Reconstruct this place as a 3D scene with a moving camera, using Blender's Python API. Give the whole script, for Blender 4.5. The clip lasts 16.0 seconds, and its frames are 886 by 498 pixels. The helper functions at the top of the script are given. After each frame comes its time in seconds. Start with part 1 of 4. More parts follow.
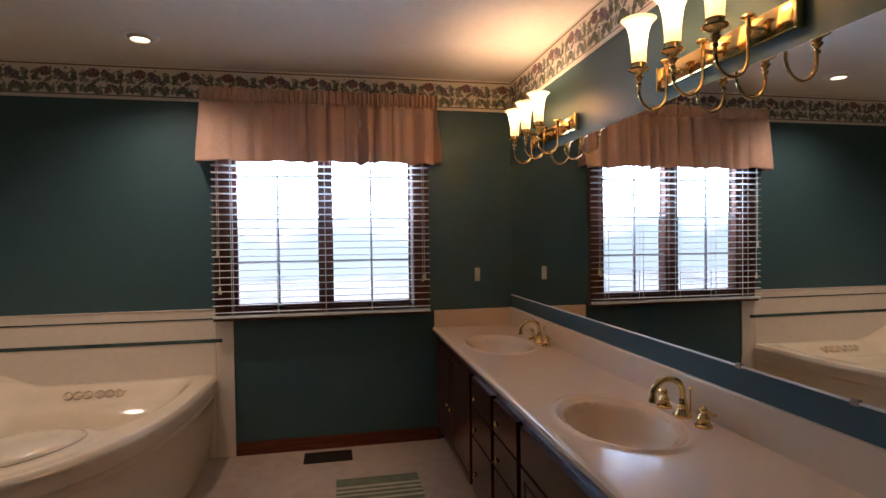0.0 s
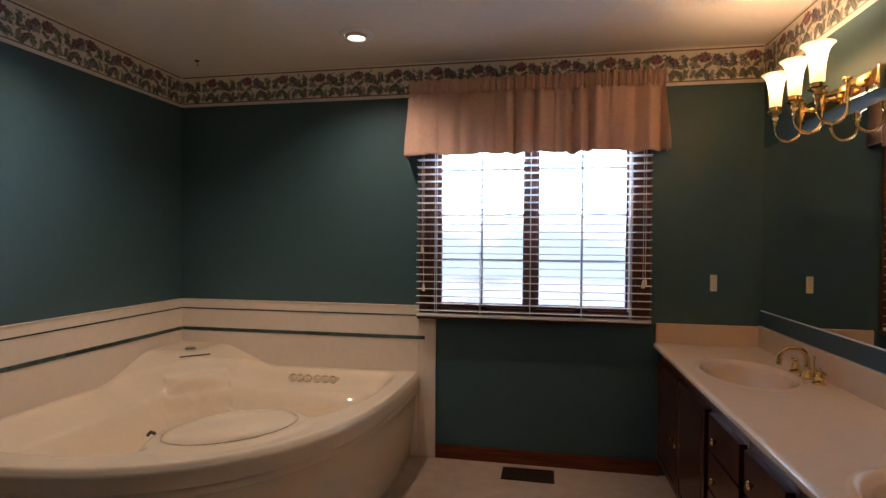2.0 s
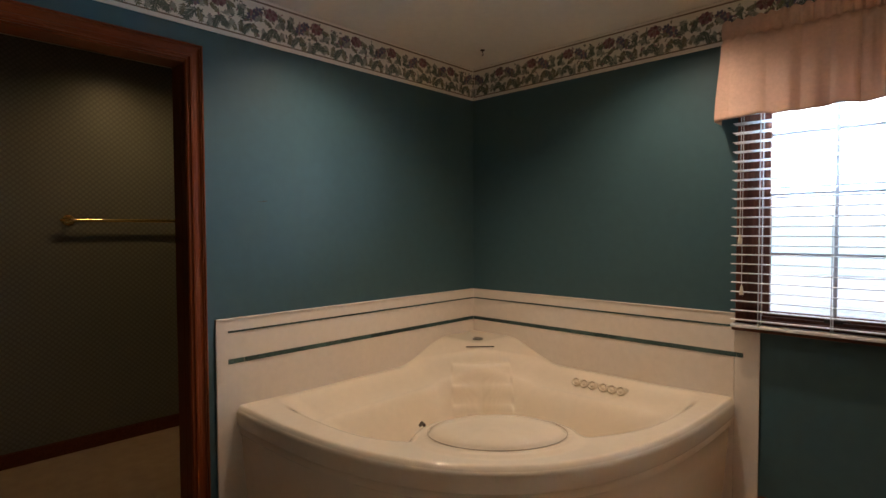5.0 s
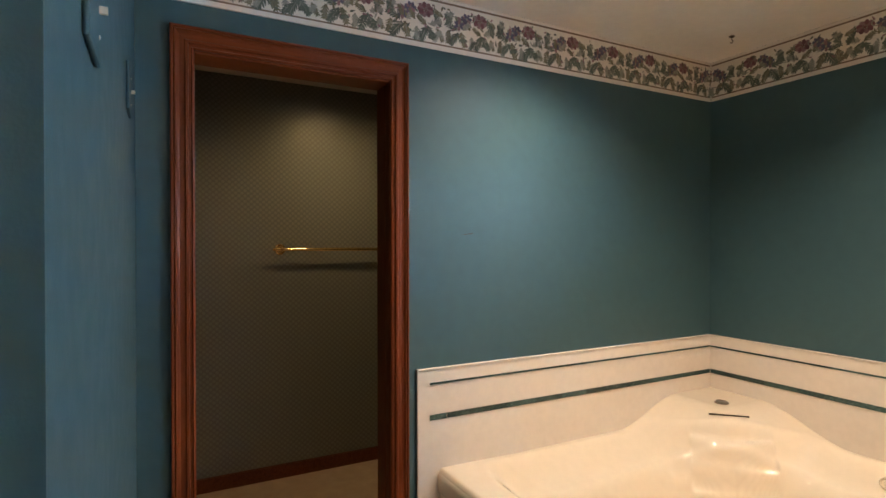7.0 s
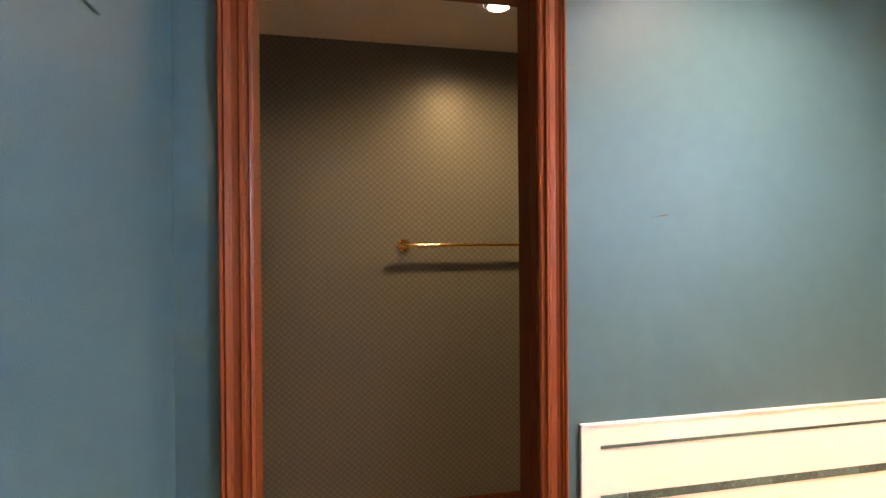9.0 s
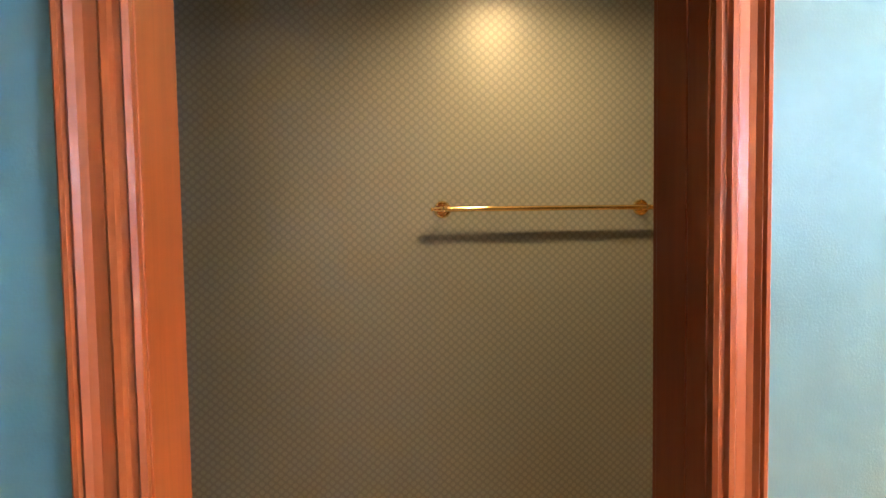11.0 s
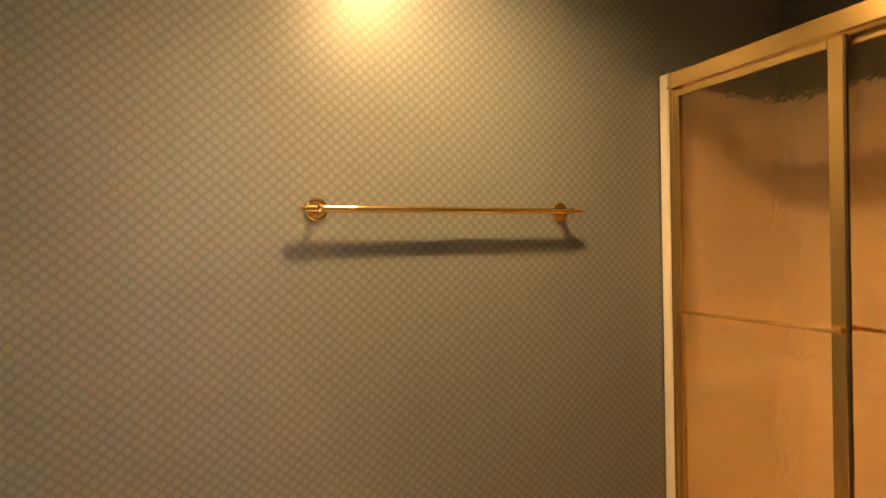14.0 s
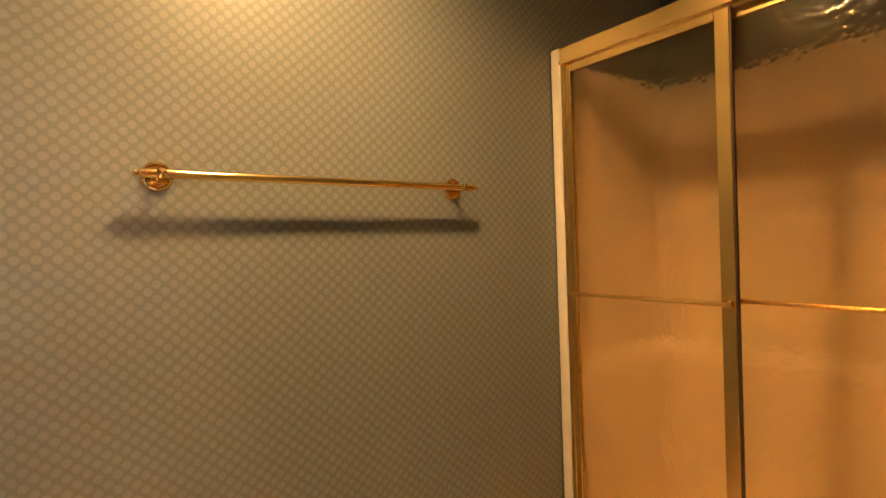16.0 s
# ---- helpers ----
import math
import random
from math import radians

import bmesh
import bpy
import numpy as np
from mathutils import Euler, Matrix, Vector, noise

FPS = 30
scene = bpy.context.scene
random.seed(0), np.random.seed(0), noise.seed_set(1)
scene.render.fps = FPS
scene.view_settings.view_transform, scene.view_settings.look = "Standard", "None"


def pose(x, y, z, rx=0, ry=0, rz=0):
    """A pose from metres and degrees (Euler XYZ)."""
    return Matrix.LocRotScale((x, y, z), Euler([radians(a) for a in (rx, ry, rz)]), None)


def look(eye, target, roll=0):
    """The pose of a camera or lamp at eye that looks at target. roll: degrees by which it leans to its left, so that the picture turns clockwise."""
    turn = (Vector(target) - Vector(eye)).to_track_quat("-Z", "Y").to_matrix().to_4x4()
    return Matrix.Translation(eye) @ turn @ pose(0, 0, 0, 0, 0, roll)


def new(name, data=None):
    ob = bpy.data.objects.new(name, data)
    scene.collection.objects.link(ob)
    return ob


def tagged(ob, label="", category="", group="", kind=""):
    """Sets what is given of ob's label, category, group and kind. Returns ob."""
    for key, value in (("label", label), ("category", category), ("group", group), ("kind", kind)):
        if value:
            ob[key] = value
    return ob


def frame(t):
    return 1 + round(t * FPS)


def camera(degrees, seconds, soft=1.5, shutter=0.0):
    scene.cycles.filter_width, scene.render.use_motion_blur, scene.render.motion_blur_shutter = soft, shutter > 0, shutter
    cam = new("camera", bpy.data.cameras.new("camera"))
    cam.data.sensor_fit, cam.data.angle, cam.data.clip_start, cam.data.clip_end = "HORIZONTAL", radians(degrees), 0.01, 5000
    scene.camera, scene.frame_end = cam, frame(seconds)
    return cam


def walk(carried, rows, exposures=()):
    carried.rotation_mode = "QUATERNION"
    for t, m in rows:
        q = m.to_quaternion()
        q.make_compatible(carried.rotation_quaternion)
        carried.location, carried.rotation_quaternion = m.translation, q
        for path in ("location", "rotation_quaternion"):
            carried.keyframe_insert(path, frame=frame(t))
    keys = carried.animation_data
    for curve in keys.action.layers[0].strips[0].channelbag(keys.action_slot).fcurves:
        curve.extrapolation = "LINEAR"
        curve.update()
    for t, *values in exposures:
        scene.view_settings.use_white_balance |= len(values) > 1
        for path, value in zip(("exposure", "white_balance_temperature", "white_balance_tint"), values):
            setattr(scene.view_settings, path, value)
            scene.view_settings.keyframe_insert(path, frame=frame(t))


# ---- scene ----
cam = camera(79.2, 16.0)

PATH = [
    (0, (2.414, -3.564, 1.359), (2.799, -1.602, 1.321), -0.7),
    (0.5, (2.428, -3.443, 1.382), (2.65, -1.456, 1.332), -0.6),
    (1, (2.395, -3.345, 1.379), (2.441, -1.346, 1.327), -0.3),
    (1.5, (2.383, -3.297, 1.342), (2.25, -1.302, 1.315), 0.1),
    (2, (2.417, -3.238, 1.338), (2.044, -1.273, 1.308), 0.4),
    (2.5, (2.398, -3.162, 1.331), (1.841, -1.241, 1.296), 0.5),
    (3, (2.359, -3.104, 1.273), (1.633, -1.24, 1.257), 1.1),
    (3.5, (2.388, -3.003, 1.309), (1.519, -1.202, 1.252), 0.3),
    (4, (2.346, -2.961, 1.298), (1.349, -1.228, 1.235), 0.5),
    (4.5, (2.365, -2.889, 1.304), (1.175, -1.283, 1.237), 0.2),
    (5, (2.407, -2.828, 1.337), (1.028, -1.382, 1.269), -0.2),
    (5.2, (2.373, -2.837, 1.38), (0.948, -1.437, 1.293), -0.2),
    (7.3, (1.846, -2.663, 1.437), (0.032, -1.819, 1.435), -0.0),
    (7.5, (1.778, -2.634, 1.438), (-0.064, -1.854, 1.439), 0.0),
    (8, (1.591, -2.541, 1.439), (-0.313, -1.929, 1.442), -0.0),
    (8.5, (1.446, -2.474, 1.433), (-0.488, -1.965, 1.431), -0.2),
    (9, (1.286, -2.44, 1.403), (-0.668, -2.013, 1.393), -0.4),
    (11.3, (0.567, -2.342, 1.349), (-1.41, -2.056, 1.25), -0.8),
    (11.5, (0.526, -2.335, 1.345), (-1.451, -2.046, 1.24), -0.7),
    (12, (0.444, -2.337, 1.313), (-1.533, -2.047, 1.236), -0.7),
    (12.5, (0.328, -2.338, 1.289), (-1.633, -1.951, 1.242), -1.2),
    (13, (0.185, -2.373, 1.31), (-1.724, -1.779, 1.26), -1.0),
    (13.5, (0.11, -2.37, 1.308), (-1.752, -1.64, 1.278), -1.0),
    (14, (0.059, -2.359, 1.301), (-1.755, -1.517, 1.289), -1.1),
    (14.5, (0.028, -2.341, 1.285), (-1.758, -1.442, 1.291), -1.2),
    (15, (-0.02, -2.311, 1.261), (-1.762, -1.33, 1.27), -1.3),
    (15.5, (-0.073, -2.28, 1.251), (-1.734, -1.167, 1.246), -1.6),
    (16, (-0.107, -2.254, 1.238), (-1.713, -1.061, 1.218), -1.9),
]
EXPOSURES = [(0, -0.36, 5900, 22), (3.5, -0.33, 6050, 19), (5.2, -0.03, 6000, 15), (7.3, 1.15, 5750, 12), (8, 1.6, 5900, 17), (9.2, 2.28, 6200, 24), (11.3, 3.4, 5700, 12),
             (12.2, 3.73, 5600, 14), (13, 3.62, 6100, 16), (14, 3.56, 6650, 17), (16, 3.46, 7050, 19)]
walk(cam, [(t, look(eye, target, roll)) for t, eye, target, roll in PATH], EXPOSURES)

# ---- world, sun and large lights ----
world = bpy.data.worlds.new("sky")
scene.world = world
world.use_nodes = True
wn = world.node_tree
sky = wn.nodes.new("ShaderNodeTexSky")
sky.sky_type = "NISHITA"
sky.sun_disc = False
sky.sun_elevation, sky.sun_rotation = radians(42), radians(190)
bg = wn.nodes["Background"]
bg.inputs["Strength"].default_value = 0.15
wn.links.new(sky.outputs["Color"], bg.inputs["Color"])


def lamp(name, kind, m, energy, color, radius=0.0):
    data = bpy.data.lights.new(name, kind)
    data.energy, data.color = energy, color
    if radius:
        data.shadow_soft_size = radius
    ob = new(name, data)
    ob.matrix_world = m
    return data


WARM = (1.0, 0.60, 0.28)
lamp("sun", "SUN", look((2, -6, 8), (2, 0, 0)), 4.0, (1.0, 0.95, 0.88)).angle = radians(10)
# the sky's light in the window opening
for x0, x1 in ((1.790, 2.288), (2.384, 2.882)):
    skylight = lamp("window_skylight", "AREA", look(((x0 + x1) / 2, 0.10, 1.774), ((x0 + x1) / 2, -3, 1.70)), 25, (0.55, 0.79, 1.0))
    skylight.shape, skylight.size, skylight.size_y = "RECTANGLE", x1 - x0, 0.560


# ---- materials ----
def mat(name, color, rough=0.5, metal=0.0, var=0.12, scale=6.0, bump=0.0, bscale=80.0, spec=0.5, stain=None, coat=0.0,
        rvar=0.08, per=False):
    m = bpy.data.materials.new(name)
    m.use_nodes = True
    nt = m.node_tree
    b = nt.nodes["Principled BSDF"]
    b.inputs["Metallic"].default_value = metal
    b.inputs["Specular IOR Level"].default_value = spec
    b.inputs["Coat Weight"].default_value = coat
    b.inputs["Coat Roughness"].default_value = 0.08
    co = nt.nodes.new("ShaderNodeNewGeometry")

    def noise_node(sc, detail=4.0):
        n = nt.nodes.new("ShaderNodeTexNoise")
        n.inputs["Scale"].default_value, n.inputs["Detail"].default_value = sc, detail
        nt.links.new(co.outputs["Position"], n.inputs["Vector"])
        return n
    big, small = noise_node(scale * 0.35), noise_node(scale * 7)
    add = nt.nodes.new("ShaderNodeMath")
    add.operation = "ADD"
    nt.links.new(big.outputs["Fac"], add.inputs[0])
    nt.links.new(small.outputs["Fac"], add.inputs[1])
    ramp = nt.nodes.new("ShaderNodeMapRange")
    ramp.inputs["From Min"].default_value, ramp.inputs["From Max"].default_value = 0.65, 1.35
    nt.links.new(add.outputs[0], ramp.inputs["Value"])
    mix = nt.nodes.new("ShaderNodeMix")
    mix.data_type = "RGBA"
    dark = stain or tuple(c * (1 - 2 * var) for c in color)
    lite = tuple(min(1, c * (1 + var)) for c in color)
    mix.inputs[6].default_value, mix.inputs[7].default_value = (*dark, 1), (*lite, 1)
    nt.links.new(ramp.outputs[0], mix.inputs[0])
    if per:
        info = nt.nodes.new("ShaderNodeObjectInfo")
        hsv = nt.nodes.new("ShaderNodeHueSaturation")
        rng = nt.nodes.new("ShaderNodeMapRange")
        rng.inputs["To Min"].default_value, rng.inputs["To Max"].default_value = 0.6, 1.5
        nt.links.new(info.outputs["Random"], rng.inputs["Value"])
        nt.links.new(rng.outputs[0], hsv.inputs["Value"])
        nt.links.new(mix.outputs[2], hsv.inputs["Color"])
        nt.links.new(hsv.outputs[0], b.inputs["Base Color"])
    else:
        nt.links.new(mix.outputs[2], b.inputs["Base Color"])
    rr = nt.nodes.new("ShaderNodeMapRange")
    rr.inputs["To Min"].default_value, rr.inputs["To Max"].default_value = max(0, rough - rvar), min(1, rough + rvar)
    nt.links.new(small.outputs["Fac"], rr.inputs["Value"])
    nt.links.new(rr.outputs[0], b.inputs["Roughness"])
    if bump:
        n = noise_node(bscale, 6.0)
        bn = nt.nodes.new("ShaderNodeBump")
        bn.inputs["Strength"].default_value, bn.inputs["Distance"].default_value = bump, 0.004
        nt.links.new(n.outputs["Fac"], bn.inputs["Height"])
        nt.links.new(bn.outputs[0], b.inputs["Normal"])
    return m


def wood_mat(name, dark, lite, rough, axis=2, coat=0.03):
    m = bpy.data.materials.new(name)
    m.use_nodes = True
    nt = m.node_tree
    b = nt.nodes["Principled BSDF"]
    co = nt.nodes.new("ShaderNodeNewGeometry")
    mp = nt.nodes.new("ShaderNodeMapping")
    sc = [26.0, 26.0, 26.0]
    sc[axis] = 1.6
    mp.inputs["Scale"].default_value = sc
    nt.links.new(co.outputs["Position"], mp.inputs["Vector"])
    n = nt.nodes.new("ShaderNodeTexNoise")
    n.inputs["Scale"].default_value, n.inputs["Detail"].default_value, n.inputs["Distortion"].default_value = 2.2, 8, 1.2
    nt.links.new(mp.outputs[0], n.inputs["Vector"])
    mix = nt.nodes.new("ShaderNodeMix")
    mix.data_type = "RGBA"
    mix.inputs[6].default_value, mix.inputs[7].default_value = (*dark, 1), (*lite, 1)
    r = nt.nodes.new("ShaderNodeMapRange")
    r.inputs["From Min"].default_value, r.inputs["From Max"].default_value = 0.35, 0.68
    nt.links.new(n.outputs["Fac"], r.inputs["Value"])
    nt.links.new(r.outputs[0], mix.inputs[0])
    nt.links.new(mix.outputs[2], b.inputs["Base Color"])
    b.inputs["Roughness"].default_value = rough
    b.inputs["Specular IOR Level"].default_value = 0.2
    b.inputs["Coat Weight"].default_value = coat
    b.inputs["Coat Roughness"].default_value = 0.2
    bn = nt.nodes.new("ShaderNodeBump")
    bn.inputs["Strength"].default_value, bn.inputs["Distance"].default_value = 0.015, 0.002
    nt.links.new(n.outputs["Fac"], bn.inputs["Height"])
    nt.links.new(bn.outputs[0], b.inputs["Normal"])
    return m


def glow_mat(name, color, strength, base=(0.9, 0.88, 0.82)):
    m = bpy.data.materials.new(name)
    m.use_nodes = True
    b = m.node_tree.nodes["Principled BSDF"]
    b.inputs["Base Color"].default_value = (*base, 1)
    b.inputs["Roughness"].default_value = 0.4
    b.inputs["Emission Color"].default_value = (*color, 1)
    b.inputs["Emission Strength"].default_value = strength
    return m


def glass_mat(name, rough, bump=0.0, bscale=60.0, color=(1, 1, 1)):
    m = bpy.data.materials.new(name)
    m.use_nodes = True
    nt = m.node_tree
    b = nt.nodes["Principled BSDF"]
    b.inputs["Base Color"].default_value = (*color, 1)
    b.inputs["Transmission Weight"].default_value = 1.0
    b.inputs["Roughness"].default_value = rough
    b.inputs["IOR"].default_value = 1.45
    if bump:
        co = nt.nodes.new("ShaderNodeNewGeometry")
        v = nt.nodes.new("ShaderNodeTexVoronoi")
        v.feature = "SMOOTH_F1"
        v.inputs["Scale"].default_value = bscale
        nt.links.new(co.outputs["Position"], v.inputs["Vector"])
        bn = nt.nodes.new("ShaderNodeBump")
        bn.inputs["Strength"].default_value, bn.inputs["Distance"].default_value = bump, 0.003
        nt.links.new(v.outputs["Distance"], bn.inputs["Height"])
        nt.links.new(bn.outputs[0], b.inputs["Normal"])
    return m


def ring_wallpaper():
    """Small light rings with a dot, in staggered rows, on a dark olive-grey ground (on walls that face along x)."""
    m = bpy.data.materials.new("ring_wallpaper")
    m.use_nodes = True
    nt = m.node_tree
    b = nt.nodes["Principled BSDF"]
    geo = nt.nodes.new("ShaderNodeNewGeometry")
    sep = nt.nodes.new("ShaderNodeSeparateXYZ")
    nt.links.new(geo.outputs["Position"], sep.inputs[0])

    def op(kind, a, c=None, clamp=False):
        n = nt.nodes.new("ShaderNodeMath")
        n.operation, n.use_clamp = kind, clamp
        for i, v in enumerate((a, c)):
            if v is None:
                continue
            if isinstance(v, (int, float)):
                n.inputs[i].default_value = v
            else:
                nt.links.new(v, n.inputs[i])
        return n.outputs[0]
    along = op("ADD", sep.outputs["Y"], sep.outputs["X"])
    px, pz = 0.0352, 0.0160
    def lattice(k):
        u = op("SUBTRACT", op("FRACT", op("ADD", op("DIVIDE", along, px), 0.5 * k)), 0.5)
        v = op("SUBTRACT", op("FRACT", op("ADD", op("DIVIDE", sep.outputs["Z"], 2 * pz), 0.5 * k)), 0.5)
        du, dv = op("MULTIPLY", u, px), op("MULTIPLY", v, 2 * pz)
        return op("SQRT", op("ADD", op("MULTIPLY", du, du), op("MULTIPLY", dv, dv)))
    d = op("MINIMUM", lattice(0), lattice(1))
    disc = op("DIVIDE", op("SUBTRACT", 0.0113, d), 0.0055, True)
    hollow = op("MULTIPLY", op("SUBTRACT", 1.0, op("DIVIDE", d, 0.0068), True), 0.75)
    ring = op("SUBTRACT", disc, hollow, True)
    dot = op("MULTIPLY", op("SUBTRACT", 1.0, op("DIVIDE", d, 0.0036), True), 2.0)
    n = nt.nodes.new("ShaderNodeTexNoise")
    n.inputs["Scale"].default_value, n.inputs["Detail"].default_value = 120, 3
    nt.links.new(geo.outputs["Position"], n.inputs["Vector"])
    motif = op("MULTIPLY", op("MAXIMUM", ring, dot), op("ADD", n.outputs["Fac"], 0.35), True)
    mix = nt.nodes.new("ShaderNodeMix")
    mix.data_type = "RGBA"
    mix.inputs[6].default_value, mix.inputs[7].default_value = (0.128, 0.134, 0.122, 1), (0.198, 0.205, 0.188, 1)
    nt.links.new(motif, mix.inputs[0])
    nt.links.new(mix.outputs[2], b.inputs["Base Color"])
    b.inputs["Roughness"].default_value = 0.40
    b.inputs["Specular IOR Level"].default_value = 0.6
    bn = nt.nodes.new("ShaderNodeBump")
    bn.inputs["Strength"].default_value, bn.inputs["Distance"].default_value = 0.12, 0.001
    nt.links.new(motif, bn.inputs["Height"])
    nt.links.new(bn.outputs[0], b.inputs["Normal"])
    return m


def sheer(m, share, color, clear=0.0):
    """Lets part of the light through a thin material, scattered, and a share of it straight."""
    nt = m.node_tree
    out, b = nt.nodes["Material Output"], nt.nodes["Principled BSDF"]
    tr = nt.nodes.new("ShaderNodeBsdfTranslucent")
    tr.inputs["Color"].default_value = (*color, 1)
    mix = nt.nodes.new("ShaderNodeMixShader")
    mix.inputs[0].default_value = share
    nt.links.new(b.outputs[0], mix.inputs[1])
    nt.links.new(tr.outputs[0], mix.inputs[2])
    if clear:
        thin = nt.nodes.new("ShaderNodeBsdfTransparent")
        thin.inputs["Color"].default_value = (*color, 1)
        mix2 = nt.nodes.new("ShaderNodeMixShader")
        mix2.inputs[0].default_value = clear
        nt.links.new(mix.outputs[0], mix2.inputs[1])
        nt.links.new(thin.outputs[0], mix2.inputs[2])
        mix = mix2
    nt.links.new(mix.outputs[0], out.inputs["Surface"])
    return m


def glowing_backdrop():
    """Emissive distance, daylight haze in its colour: uneven pale tree line under bright sky."""
    m = bpy.data.materials.new("glowing_distance")
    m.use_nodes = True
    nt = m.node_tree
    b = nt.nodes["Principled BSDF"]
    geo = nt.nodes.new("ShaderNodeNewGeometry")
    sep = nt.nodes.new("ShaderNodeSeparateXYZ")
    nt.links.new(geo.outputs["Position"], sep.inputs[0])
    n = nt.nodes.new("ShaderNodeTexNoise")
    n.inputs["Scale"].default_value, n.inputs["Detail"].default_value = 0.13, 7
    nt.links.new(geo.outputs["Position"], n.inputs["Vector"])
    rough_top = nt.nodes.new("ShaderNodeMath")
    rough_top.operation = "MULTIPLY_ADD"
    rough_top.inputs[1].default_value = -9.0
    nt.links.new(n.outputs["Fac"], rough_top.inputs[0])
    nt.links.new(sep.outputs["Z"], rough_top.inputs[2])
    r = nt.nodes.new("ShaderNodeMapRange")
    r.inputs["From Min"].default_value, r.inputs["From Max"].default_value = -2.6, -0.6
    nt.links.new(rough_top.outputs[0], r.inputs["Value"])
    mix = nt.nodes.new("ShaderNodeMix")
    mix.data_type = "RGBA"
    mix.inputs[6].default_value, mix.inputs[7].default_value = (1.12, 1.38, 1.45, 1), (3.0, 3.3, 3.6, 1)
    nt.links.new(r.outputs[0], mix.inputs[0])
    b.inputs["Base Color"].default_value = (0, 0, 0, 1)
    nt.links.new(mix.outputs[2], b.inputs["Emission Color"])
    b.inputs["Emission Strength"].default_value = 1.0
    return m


PAINT = mat("teal_wall_paint", (0.052, 0.104, 0.117), 0.46, var=0.05, scale=3, bump=0.10, bscale=260, spec=0.33)
CEIL = mat("ceiling_paint", (0.78, 0.74, 0.68), 0.8, var=0.03, scale=4, bump=0.25, bscale=70)
CEIL2 = mat("textured_ceiling", (0.74, 0.70, 0.62), 0.85, var=0.05, scale=8, bump=0.8, bscale=38)
FLOOR = mat("beige_floor", (0.42, 0.33, 0.25), 0.42, var=0.10, scale=1.7, bump=0.03, stain=(0.32, 0.23, 0.165))
SURROUND = mat("cream_surround", (0.77, 0.68, 0.57), 0.25, var=0.03, scale=5, rvar=0.04)
ACRYLIC = mat("cream_acrylic", (0.78, 0.66, 0.485), 0.09, var=0.02, scale=4, rvar=0.02, coat=0.35)
MARBLE = mat("green_marble", (0.045, 0.085, 0.075), 0.25, var=0.3, scale=16, stain=(0.02, 0.035, 0.032), per=True)
CULTURED = mat("cultured_marble", (0.72, 0.55, 0.39), 0.15, var=0.018, scale=4, rvar=0.03, spec=0.3)
BRASS = mat("polished_brass", (0.82, 0.60, 0.26), 0.11, 1.0, var=0.04, scale=20, rvar=0.05)
BRASS_D = mat("brushed_brass", (0.84, 0.57, 0.22), 0.24, 1.0, var=0.03, scale=4, rvar=0.015)
IVORY = mat("ivory_plastic", (0.72, 0.64, 0.48), 0.35, var=0.03)
CHERRY = wood_mat("dark_cherry", (0.040, 0.010, 0.007), (0.085, 0.022, 0.014), 0.28, coat=0.5)
CASING = wood_mat("stained_casing", (0.145, 0.030, 0.0055), (0.176, 0.038, 0.007), 0.45)
CASING_Y = wood_mat("stained_casing_head", (0.145, 0.030, 0.0055), (0.176, 0.038, 0.007), 0.45, axis=1)
BASE_X = wood_mat("stained_baseboard", (0.10, 0.026, 0.012), (0.17, 0.05, 0.022), 0.35, axis=0)
SASH = wood_mat("window_wood", (0.10, 0.035, 0.02), (0.17, 0.06, 0.035), 0.4)
SLAT = mat("white_slat", (0.80, 0.80, 0.80), 0.35, var=0.02)
GRILLE = mat("grey_grille", (0.52, 0.50, 0.51), 0.5, var=0.05)
CORD = mat("white_cord", (0.75, 0.74, 0.72), 0.8, var=0.05)
CLOTH = sheer(mat("dusty_rose_cloth", (0.66, 0.44, 0.33), 0.85, var=0.07, scale=9, bump=0.3, bscale=420), 0.10, (0.55, 0.34, 0.27))
PAPER = mat("border_paper", (0.80, 0.75, 0.65), 0.6, var=0.05, scale=7)
EDGE = mat("border_edge", (0.78, 0.73, 0.65), 0.45, var=0.03)
GOLDLINE = mat("border_taupe_line", (0.24, 0.17, 0.11), 0.6, var=0.15)
PETAL_R = mat("print_rose", (0.21, 0.085, 0.095), 0.6, var=0.35, scale=60)
PETAL_B = mat("print_blue", (0.13, 0.115, 0.175), 0.6, var=0.35, scale=60)
PETAL_M = mat("print_mauve", (0.30, 0.17, 0.18), 0.6, var=0.3, scale=60)
LEAF_A = mat("print_leaf", (0.125, 0.150, 0.115), 0.6, var=0.35, scale=60)
LEAF_B = mat("print_olive", (0.21, 0.195, 0.115), 0.6, var=0.35, scale=60)
LEAF_C = mat("print_pale", (0.34, 0.34, 0.28), 0.6, var=0.25, scale=60)
DARKM = mat("brown_metal", (0.07, 0.045, 0.03), 0.45, 0.6, var=0.1)
RUG_A = mat("rug_green", (0.15, 0.17, 0.11), 0.95, var=0.2, scale=40, bump=0.6, bscale=300)
RUG_B = mat("rug_cream", (0.48, 0.42, 0.30), 0.95, var=0.15, scale=40, bump=0.6, bscale=300)
GROUND = mat("pale_ground", (0.62, 0.66, 0.68), 0.9, var=0.3, scale=0.5)
GLOW_DISTANCE = glowing_backdrop()
DIMPLE = mat("grey_drain", (0.35, 0.30, 0.24), 0.3, 0.8)
SEAM = mat("brown_seam", (0.42, 0.33, 0.23), 0.6)
MIRROR = mat("silvered_glass", (0.90, 0.92, 0.91), 0.0, 1.0, var=0.0, rvar=0.0)
CLEAR = glass_mat("window_glass", 0.0)
